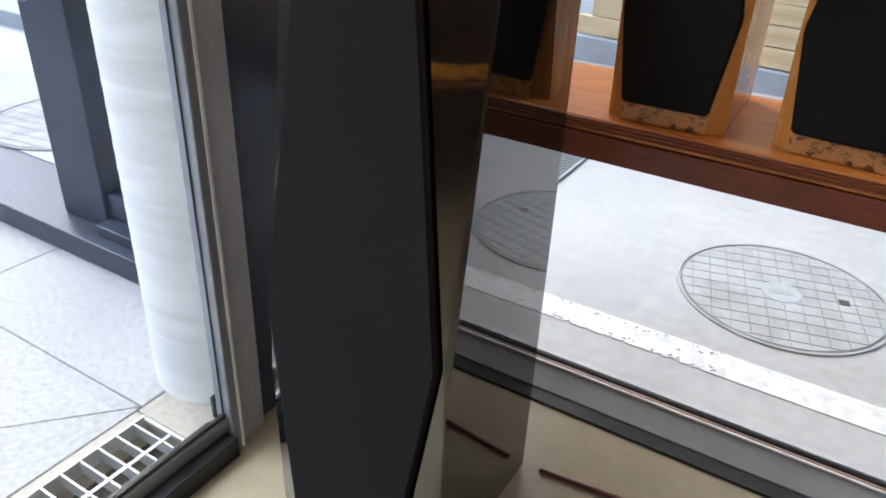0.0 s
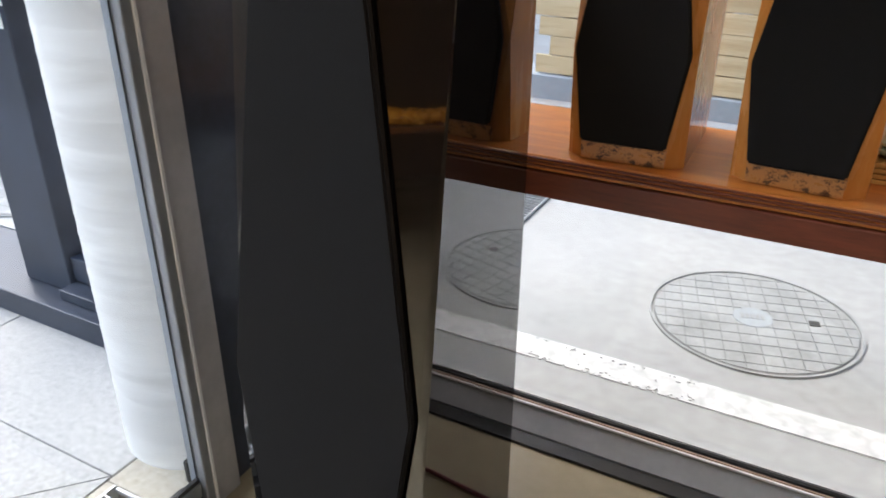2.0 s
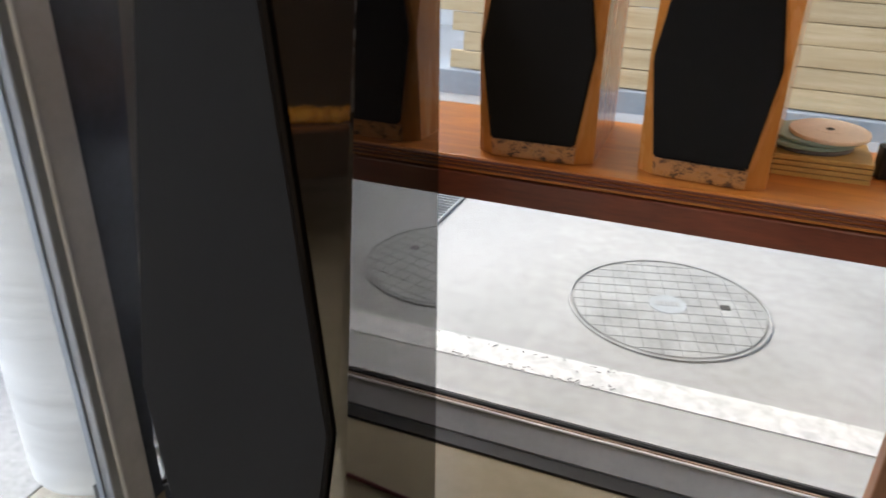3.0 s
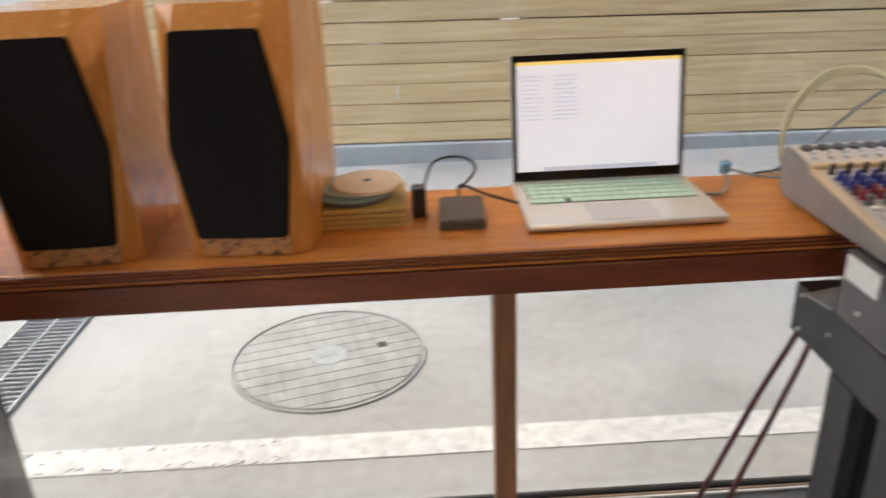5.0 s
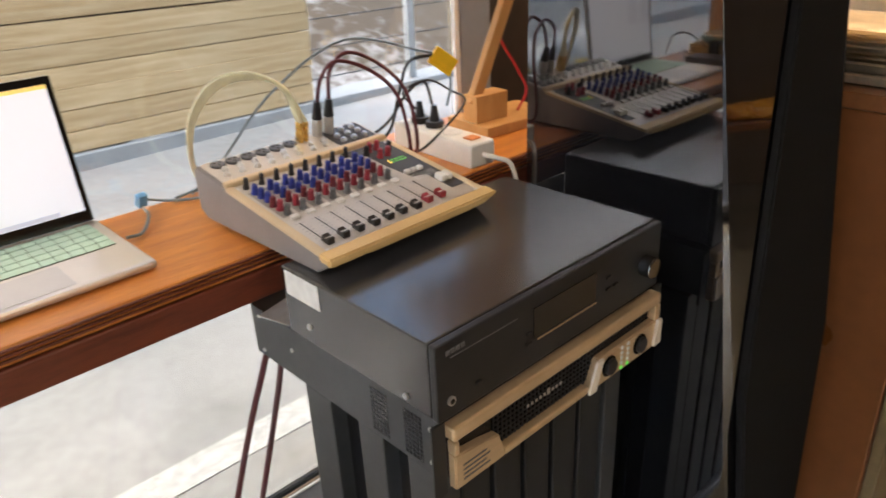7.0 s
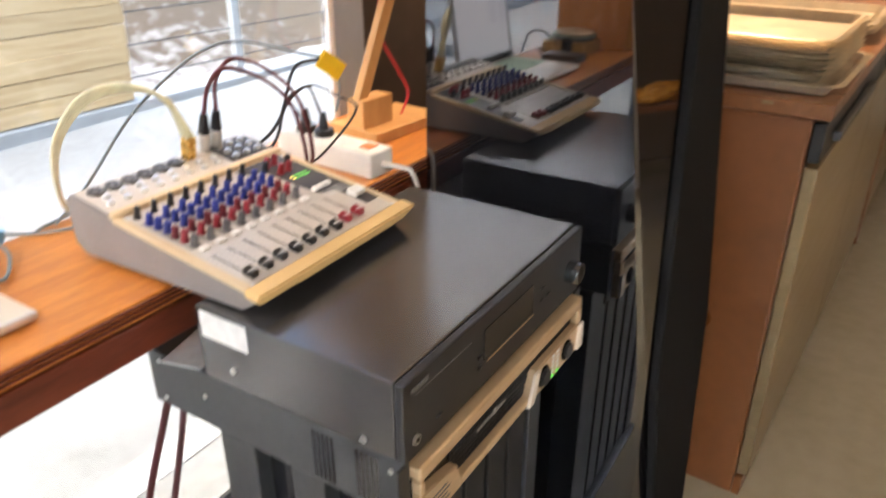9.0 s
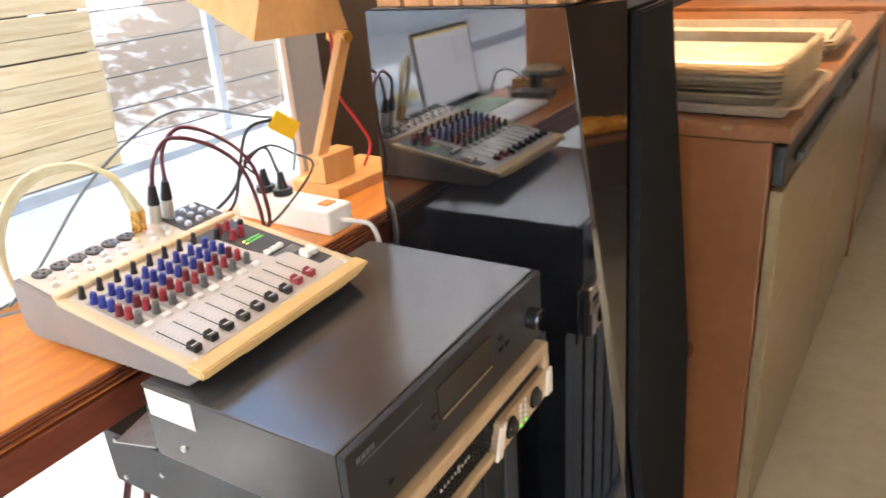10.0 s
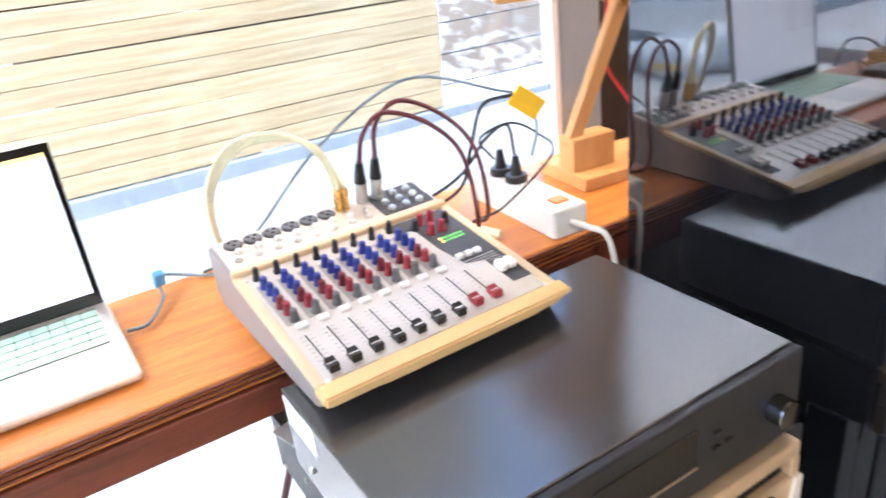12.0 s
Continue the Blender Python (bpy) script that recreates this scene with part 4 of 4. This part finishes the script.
# ---- power strip ----
ps = thing("power_strip", pose(4.358, 4.305, TOP, 0, 0, -4), "white power strip on the shelf", "power strip")
part("body", box(-0.030, 0.030, 0, 0.23, 0, 0.046, 0.005), WHITEP, ps)
part("switch", box(-0.012, 0.012, 0.018, 0.04, 0.0462, 0.0495, 0.001), mat("amber_switch", (0.65, 0.22, 0.06), 0.35), ps, "amber rocker switch")
for y in (0.085, 0.135, 0.185):
    part("socket", cyl(0.019, 0.0014, pose(0, y, 0.0462), n=28), PAPER, ps)
for y in (0.135, 0.180):
    pg = part("plug", cyl(0.018, 0.012, pose(0, 0, 0), n=20, bevel=0.002), BLACK, ps, "round black plug", m=pose(0, y, 0.048))
    part("plug_boot", cyl(0.010, 0.030, pose(0, 0, 0.012), r2=0.005, n=14), BLACK, pg)
cable("strip_cord", [(4.358, 4.306, 0.972), (4.368, 4.28, 0.968), (4.385, 4.262, 0.955), (4.395, 4.255, 0.90), (4.40, 4.26, 0.80), (4.41, 4.262, 0.45), (4.42, 4.265, 0.158)], 0.0045, WHITEC, "thick white mains cord")

# ---- desk lamp ----
dl = thing("desk_lamp", pose(4.60, 4.46, TOP, 0, 0, -6), "folding beech wood desk lamp with a faceted orange shade", "lamp")
part("base", box(-0.11, 0.09, -0.06, 0.07, 0.0, 0.022, 0.002), LAMPW, dl)
part("block", box(-0.105, -0.02, -0.022, 0.022, 0.0225, 0.078, 0.002), LAMPW, dl)
part("arm", box(-0.013, 0.013, -0.009, 0.009, -0.03, 0.23, 0.002), LAMPW, dl, m=pose(-0.085, 0.0, 0.085, 0, 26, 0))
part("arm", box(-0.012, 0.012, 0.010, 0.026, -0.02, 0.22, 0.002), LAMPW, dl, m=pose(0.012, 0.0, 0.29, 0, -12, 0))
part("hinge_bolt", cyl(0.012, 0.05, pose(0.012, -0.014, 0.285, -90, 0, 0), n=16, bevel=0.002), GOLDM, dl)
shade = bmesh.new()
got = bmesh.ops.create_cone(shade, cap_ends=False, segments=4, radius1=0.145, radius2=0.075, depth=0.14)
bmesh.ops.solidify(shade, geom=list(shade.faces), thickness=0.004)
sh = part("shade", shade, LAMPW, dl, "faceted orange shade", m=pose(-0.145, 0.0, 0.415, 16, -12, 40))
part("bulb", cyl(0.028, 0.06, pose(0, 0, -0.03), r2=0.018, n=20, bevel=0.008), WHITEP, sh)
cable("lamp_cord", [(4.62, 4.45, 0.975), (4.66, 4.46, 1.01), (4.64, 4.47, 1.06), (4.59, 4.475, 1.14), (4.60, 4.48, 1.24), (4.57, 4.48, 1.33)], 0.0028, REDC, "red fabric lamp cord")

# ---- hi-fi deck, amplifier and stand ----
dk = thing("cd_deck", pose(3.880, 3.930, 0.845), "black hi-fi deck on top of the amplifier", "cd player")
part("casing", box(0.0, 0.455, 0.008, 0.300, 0.008, 0.110, 0.0025), DECKTOP, dk, "black painted steel casing")
part("front_panel", box(0.0, 0.455, -0.004, 0.0075, 0.006, 0.109, 0.0025), STANDF, dk, "black front panel")
part("disc_tray", box(0.022, 0.135, -0.0048, -0.0042, 0.086, 0.0875, 0.0002), GREYK, dk)
# amber reflection on the front, drawn as a thin bronze bar
part("display_glint", box(0.172, 0.296, -0.0062, -0.0056, 0.0405, 0.0425, 0.0002), CHAMPAGNE, dk, "thin bronze line painted as a reflection below the display")
part("display", box(0.165, 0.295, -0.0055, -0.0042, 0.045, 0.088, 0.0004), BEZEL, dk, "dark display window")
for x, zz in ((0.150, 0.040), (0.150, 0.055), (0.318, 0.050), (0.336, 0.050), (0.318, 0.068), (0.060, 0.030)):
    part("button", box(x, x + 0.010, -0.0075, -0.0042, zz, zz + 0.004, 0.0008), BLACK, dk)
part("volume_knob", cyl(0.016, 0.020, pose(0.412, -0.0042, 0.055, 90, 0, 0), n=28, bevel=0.002), GLOSS, dk, "round glossy black knob")
part("headphone_socket", cyl(0.006, 0.003, pose(0.020, -0.0042, 0.030, 90, 0, 0), n=16), SILVER, dk)
part("headphone_socket", cyl(0.0035, 0.0036, pose(0.020, -0.0042, 0.030, 90, 0, 0), n=12), BEZEL, dk)
for i in range(4):
    part("logo_bar", box(0.015 + i * 0.008, 0.021 + i * 0.008, -0.0050, -0.0042, 0.092, 0.098), GREYK, dk)
part("sticker", box(-0.0008, 0.0, 0.215, 0.292, 0.070, 0.106), PAPER, dk, "white paper sticker")
for y, zz in ((0.05, 0.02), (0.245, 0.035)):
    part("screw", cyl(0.0045, 0.003, pose(0.0, y, zz, 0, -90, 0), n=12, bevel=0.0008), SILVER, dk)
for x in (0.05, 0.405):
    for y in (0.04, 0.26):
        part("foot", cyl(0.018, 0.009, pose(x, y, 0.0), n=18), RUBBER, dk)

am = thing("power_amplifier", pose(3.870, 3.924, 0.7525), "rack power amplifier with a champagne front on a black stand", "amplifier")
part("chassis", box(0.022, 0.461, 0.012, 0.44, 0.0012, 0.088, 0.0015), STEELDARK, am, "dark grey steel chassis")
part("rack_ear", box(0.0, 0.021, 0.004, 0.008, -0.012, 0.096, 0.0008), BLACK, am)
part("rack_ear", box(0.462, 0.483, 0.004, 0.008, -0.004, 0.092, 0.0008), BLACK, am)
part("top_rail", box(0.022, 0.462, -0.010, 0.0115, 0.071, 0.090, 0.004), CHAMPAGNE, am, "champagne metal front rail")
part("bottom_rail", box(0.108, 0.285, -0.010, 0.0115, 0.000, 0.011, 0.003), CHAMPAGNE, am, "champagne metal front rail")
part("black_inset", box(0.024, 0.459, 0.004, 0.0112, 0.0115, 0.0705), BEZEL, am, "black inset behind the grille")
bar = bmesh.new()
for i in range(44):
    box(0.0995 + i * 0.008, 0.1010 + i * 0.008, 0.0015, 0.0038, 0.0116, 0.0704, 0, bar)
for i in range(8):
    box(0.0995, 0.4450, 0.0012, 0.0036, 0.0135 + i * 0.0075, 0.0148 + i * 0.0075, 0, bar)
part("grille", bar, BLACK, am, "black perforated grille")
lp = prism([(0.022, 0.000), (0.108, 0.000), (0.108, 0.011), (0.098, 0.040), (0.070, 0.044), (0.022, 0.052)], -0.010, 0.0035)
bmesh.ops.bevel(lp, geom=list(lp.edges), offset=0.002, segments=2, affect="EDGES")
lp = part("corner_plate", lp, CHAMPAGNE, am, "champagne metal corner plate")
part("frame_post", box(0.022, 0.030, -0.010, 0.0035, 0.052, 0.0705, 0.002), CHAMPAGNE, am)
part("frame_post", box(0.448, 0.462, -0.010, 0.0035, 0.046, 0.0705, 0.002), CHAMPAGNE, am)
for i in range(4):
    part("small_print", box(0.034, 0.080 - 0.006 * (i % 2), -0.0106, -0.0101, 0.010 + i * 0.007, 0.0125 + i * 0.007), GREYK, lp)
rp = prism([(0.285, 0.000), (0.462, 0.000), (0.462, 0.046), (0.306, 0.046)], -0.010, 0.0035)
bmesh.ops.bevel(rp, geom=list(rp.edges), offset=0.002, segments=2, affect="EDGES")
rp = part("control_plate", rp, CHAMPAGNE, am, "champagne metal control plate")
part("grip", prism([(0.281, 0.000), (0.296, 0.000), (0.312, 0.046), (0.298, 0.046)], -0.0145, -0.0102), GRIPM, am, "pale angled grip")
part("grip", prism([(0.444, 0.004), (0.462, 0.004), (0.462, 0.046), (0.452, 0.046)], -0.0145, -0.0102), GRIPM, am, "pale angled grip")
for x in (0.330, 0.408):
    part("knob_well", cyl(0.0165, 0.0012, pose(x, -0.0101, 0.024, 90, 0, 0), n=28), BEZEL, rp, "round black well")
    part("level_knob", cyl(0.0125, 0.006, pose(x, -0.0114, 0.024, 90, 0, 0), n=28, bevel=0.0015), BLACK, rp, "round black level knob")
for i in range(5):
    for x in (0.361, 0.377):
        part("status_light", cyl(0.0030, 0.0016, pose(x, -0.0101, 0.006 + i * 0.0085, 90, 0, 0), n=10), LED if i == 0 else PAPER, rp)
for i in range(9):
    if i != 5:
        part("logo_bar", box(0.162 + i * 0.0085, 0.1665 + i * 0.0085, 0.0004, 0.0010, 0.038, 0.0425), GREYLOGO, am)
part("logo_mark", box(0.2035, 0.2095, 0.0002, 0.0010, 0.036, 0.046, 0.0002), GREYLOGO, am)
holes = mesh_of("vent_slot", box(-0.0006, 0.0, -0.0025, 0.0025, -0.0025, 0.0025), BEZEL)
for gy in (0.05, 0.115):
    for r in range(10):
        for c in range(5):
            part("vent_slot", holes, None, am, m=pose(0.0218, gy + c * 0.007, 0.012 + r * 0.007))
for y, zz in ((0.415, 0.075), (0.415, 0.014), (0.33, 0.05), (0.03, 0.07), (0.03, 0.02)):
    part("screw", cyl(0.0035, 0.002, pose(0.0218, y, zz, 0, -90, 0), n=10), SILVER, am)

st = thing("equipment_stand", pose(3.905, 3.965, FLOOR), "black steel equipment stand with recessed side panels", "stand")
H = 0.752 - FLOOR
part("floor_plate", box(-0.01, 0.42, -0.01, 0.30, 0.0, 0.02, 0.003), DECKTOP, st)
part("top_plate", box(0.0, 0.41, 0.0, 0.29, H - 0.015, H + 0.0015, 0.002), DECKTOP, st)
for x0, x1 in ((0.0, 0.04), (0.37, 0.41)):
    for y0, y1 in ((0.0, 0.055), (0.105, 0.16), (0.225, 0.29)):
        part("upright", box(x0, x1, y0, y1, 0.02, H - 0.015, 0.002), STEELDARK, st)
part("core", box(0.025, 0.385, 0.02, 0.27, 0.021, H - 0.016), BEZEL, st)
for i in range(5):
    part("front_slat", box(0.048 + i * 0.065, 0.103 + i * 0.065, 0.004, 0.019, 0.021, H - 0.017, 0.003), STANDF, st)
cable("speaker_cable", [(3.900, 4.345, 0.765), (3.885, 4.35, 0.72), (3.85, 4.36, 0.62), (3.79, 4.37, 0.44), (3.73, 4.38, 0.28), (3.66, 4.40, 0.16), (3.45, 4.36, 0.157), (3.1, 4.34, 0.157), (2.85, 4.32, 0.157), (2.66, 4.30, 0.157)], 0.0052, MAROON, "brown speaker cable running along the floor")
cable("speaker_cable", [(3.925, 4.345, 0.765), (3.915, 4.35, 0.70), (3.885, 4.36, 0.58), (3.84, 4.37, 0.42), (3.81, 4.38, 0.28), (3.79, 4.41, 0.16), (3.9, 4.46, 0.158), (4.3, 4.42, 0.158)], 0.0052, MAROON, "brown speaker cable hanging from the amplifier")
solid("paper_slip", box(-0.05, 0.04, -0.03, 0.03, 0, 0.002), PAPER, "white paper slip on the amplifier", "paper", m=pose(3.935, 4.30, 0.8405, 0, 0, 15))

# ---- crate on the tower speaker ----
cr = thing("slatted_crate", pose(4.605, 4.040, FLOOR + 0.012 + 1.1447, 0, 0, 0), "slatted pine crate standing on the speaker", "crate")
rng = random.Random(12)
for i in range(6):
    y0 = -0.10 + i * 0.052
    part("slat", box(-0.165, -0.150, y0, y0 + 0.044, 0.0, 0.32 + rng.uniform(0, 0.01), 0.002), PLANKW, cr)
    part("slat", box(0.135, 0.150, y0, y0 + 0.044, 0.0, 0.32, 0.002), PLANKW, cr)
for i in range(6):
    x0 = -0.150 + i * 0.0485
    part("slat", box(x0, x0 + 0.042, -0.121, -0.106, 0.0, 0.32 + rng.uniform(0, 0.01), 0.002), PLANKW, cr)
    part("slat", box(x0, x0 + 0.042, 0.20, 0.215, 0.0, 0.32, 0.002), PLANKW, cr)
part("bottom", box(-0.148, 0.133, -0.104, 0.198, 0.0, 0.012), PLANKW, cr)
part("inner_rail", box(-0.149, -0.138, -0.10, 0.195, 0.20, 0.235), PLANKW, cr)

# ---- kitchen side: counter, trays, shelving ----
CM = pose(4.822, 3.672, FLOOR, 0, 0, -2.4)
TM = pose(4.842, 3.695, FLOOR, 0, 0, -3.0)
CH0 = 0.905
ct = thing("counter_cabinet", CM, "brown laminate counter with beige steel doors", "cabinet")
part("body", box(0.0, 1.55, 0.03, 0.70, 0.0, CH0 - 0.03, 0.004), BROWNCAB, ct, "brown laminate side")
part("plinth", box(0.0, 1.55, 0.012, 0.029, 0.0, 0.05, 0.002), BROWNCAB, ct)
part("worktop", box(-0.001, 1.55, 0.000, 0.71, CH0 - 0.029, CH0, 0.003), CABTOP, ct, "worn brown worktop")
for i in range(2):
    d = part("door", box(0.006 + i * 0.775, 0.772 + i * 0.775, 0.004, 0.028, 0.055, 0.785, 0.003), BEIGE, ct, "beige steel door")
    dr = part("handle_panel", box(0.006 + i * 0.775, 0.772 + i * 0.775, 0.006, 0.028, 0.795, 0.868, 0.003), BLACK, ct, "black control strip")
    part("grip", box(0.10 + i * 0.775, 0.58 + i * 0.775, -0.010, 0.005, 0.815, 0.835, 0.004), STEELDARK, dr)
for y in (0.10, 0.26):
    part("chip", box(-0.0018, -0.0012, y, y + 0.02, CH0 - 0.012, CH0 - 0.006), BEIGE, ct)
ct2 = thing("counter_cabinet", CM @ pose(1.64, 0, 0), "dark brown second counter further along", "cabinet")
part("body", box(0.0, 1.3, 0.03, 0.70, 0.0, CH0 - 0.03, 0.004), BROWNCAB, ct2)
part("worktop", box(-0.06, 1.31, -0.004, 0.71, CH0 - 0.029, CH0 + 0.012, 0.004), CABTOP, ct2, "worn brown worktop")
part("door", box(0.06, 0.66, 0.004, 0.028, 0.07, 0.865, 0.003), BEIGE, ct2)
part("door", box(0.67, 1.29, 0.004, 0.028, 0.07, 0.865, 0.003), BEIGE, ct2)
part("end_post", box(-0.05, -0.001, 0.0, 0.05, 0.0, CH0 - 0.031, 0.003), BROWNCAB, ct2)


def tray_mesh(w, d, h):
    bm = bmesh.new()
    lip = 0.010
    levels = [(0.024, 0.0), (0.018, 0.001), (0.006, h), (0.0, h + 0.001), (-lip, h - 0.001)]
    rings = []
    def ring(inset, z):
        r = 0.03
        pts = []
        for cx, cy, a0 in ((w - r, d - r, 0), (r, d - r, 90), (r, r, 180), (w - r, r, 270)):
            for k in range(5):
                a = radians(a0 + k * 22.5)
                pts.append(bm.verts.new((cx + (r - inset) * math.cos(a), cy + (r - inset) * math.sin(a), z)))
        return pts
    for inset, z in levels:
        rings.append(ring(min(inset, 0.0295), z))
    for u, v in zip(rings, rings[1:]):
        for i in range(20):
            bm.faces.new((u[i], u[(i + 1) % 20], v[(i + 1) % 20], v[i]))
    bmesh.ops.solidify(bm, geom=list(bm.faces), thickness=0.0012)
    box(0.022, w - 0.022, 0.022, d - 0.022, 0.0004, 0.0024, 0, bm)
    return mesh_of("baking_tray", bm, TRAYM)


tm = tray_mesh(0.37, 0.54, 0.022)
for i in range(8):
    ob = new("baking_tray", tm)
    ob.matrix_basis = TM @ pose(0.014 + 0.003 * (i % 3), -0.016 + (0.022 if i else 0), CH0 + 0.0015 + (0.0 if i == 0 else 0.010 + i * 0.0095), 0, 0, 0.25 * (i % 2))
    tagged(ob, "shallow aluminium baking tray in a stack on the counter", "tray", "stack of trays")
for i in range(3):
    ob = new("baking_tray", tm)
    ob.matrix_basis = TM @ pose(0.62, 0.02, CH0 + 0.0015 + i * 0.0105, 0, 0, 1.0 * i)
    tagged(ob, "baking tray further along the counter", "tray", "trays along the counter")
solid("wooden_upright", box(0, 0.016, 0, 0.03, 0, 1.6, 0.002), LAMPW, "orange wooden upright behind the speaker", "post", m=pose(4.805, 3.905, FLOOR))

rk = thing("kitchen_rack", pose(7.95, 2.62, FLOOR), "steel kitchen rack with pots", "rack")
for x in (0, 0.5):
    for y in (0, 1.1):
        part("leg", cyl(0.016, 1.5, pose(x, y, 0), n=12), SILVER, rk)
for zz in (0.16, 0.40, 0.80, 1.2):
    part("shelf_board", box(-0.02, 0.52, -0.02, 1.12, zz, zz + 0.025, 0.003), SILVER, rk)


def pot(m, r, h, material, label):
    t = thing("cooking_pot", m, label, "pot")
    part("body", cyl(r, h, n=32, bevel=0.006), material, t)
    part("rim", cyl(r * 1.04, 0.008, pose(0, 0, h), n=32, bevel=0.002), material, t)
    for s in (-1, 1):
        part("handle", tube([(s * r, -0.04, h * 0.75), (s * (r + 0.035), -0.03, h * 0.78), (s * (r + 0.035), 0.03, h * 0.78), (s * r, 0.04, h * 0.75)], 0.006), SILVER, t)


pot(pose(8.12, 3.50, FLOOR + 0.426), 0.15, 0.16, POTS, "squat steel cooking pot on the rack")
pot(pose(8.12, 3.10, FLOOR + 0.426), 0.16, 0.20, POTS, "steel cooking pot on the rack")
solid("plastic_tub", box(-0.16, 0.16, -0.12, 0.12, 0, 0.07, 0.012), LIME, "lime green plastic tub on a pot", "tub", m=pose(8.12, 3.50, FLOOR + 0.595))
solid("plastic_tub", box(-0.15, 0.15, -0.3, 0.12, 0, 0.12, 0.012), BLACK, "black plastic tub on the rack", "tub", m=pose(8.12, 3.4, FLOOR + 0.826))
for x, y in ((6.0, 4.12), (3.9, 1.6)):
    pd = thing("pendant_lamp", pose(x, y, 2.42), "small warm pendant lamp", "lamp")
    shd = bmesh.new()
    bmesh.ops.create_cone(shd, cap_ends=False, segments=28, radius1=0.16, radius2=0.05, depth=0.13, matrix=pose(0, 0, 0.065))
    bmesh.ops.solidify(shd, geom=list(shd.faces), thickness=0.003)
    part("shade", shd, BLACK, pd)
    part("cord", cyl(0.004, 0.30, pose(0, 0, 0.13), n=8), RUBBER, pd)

# ---- table across the room, with wrapped goods under the pendant lamp ----
tb = thing("work_table", pose(4.85, 0.55, FLOOR), "wooden work table across the room", "table")
part("tabletop", box(-0.85, 0.85, -0.35, 0.35, 0.70, 0.735, 0.004), CABTOP, tb)
for x in (-0.80, 0.80):
    for y in (-0.30, 0.30):
        part("leg", box(x - 0.03, x + 0.03, y - 0.03, y + 0.03, 0.0, 0.70, 0.004), LEGW, tb)
rng = random.Random(21)


def pack(m, s):
    bm = bmesh.new()
    bmesh.ops.create_icosphere(bm, subdivisions=3, radius=1.0)
    for v in bm.verts:
        v.co = Vector((v.co.x * s * 1.5, v.co.y * s, max(-0.6, v.co.z) * s * 0.62)) * (1 + 0.22 * noise.noise(v.co * 3.1))
    low = min(v.co.z for v in bm.verts)
    bmesh.ops.translate(bm, verts=bm.verts, vec=(0, 0, -low))
    solid("wrapped_pack", bm, AMBER, "shiny amber wrapped pack on the work table", "pack", group="packs on the table", m=m)


for i in range(9):
    pack(pose(4.20 + i * 0.165, 0.62 + rng.uniform(-0.06, 0.06), FLOOR + 0.736, 0, 0, rng.uniform(0, 180)), rng.uniform(0.085, 0.115))
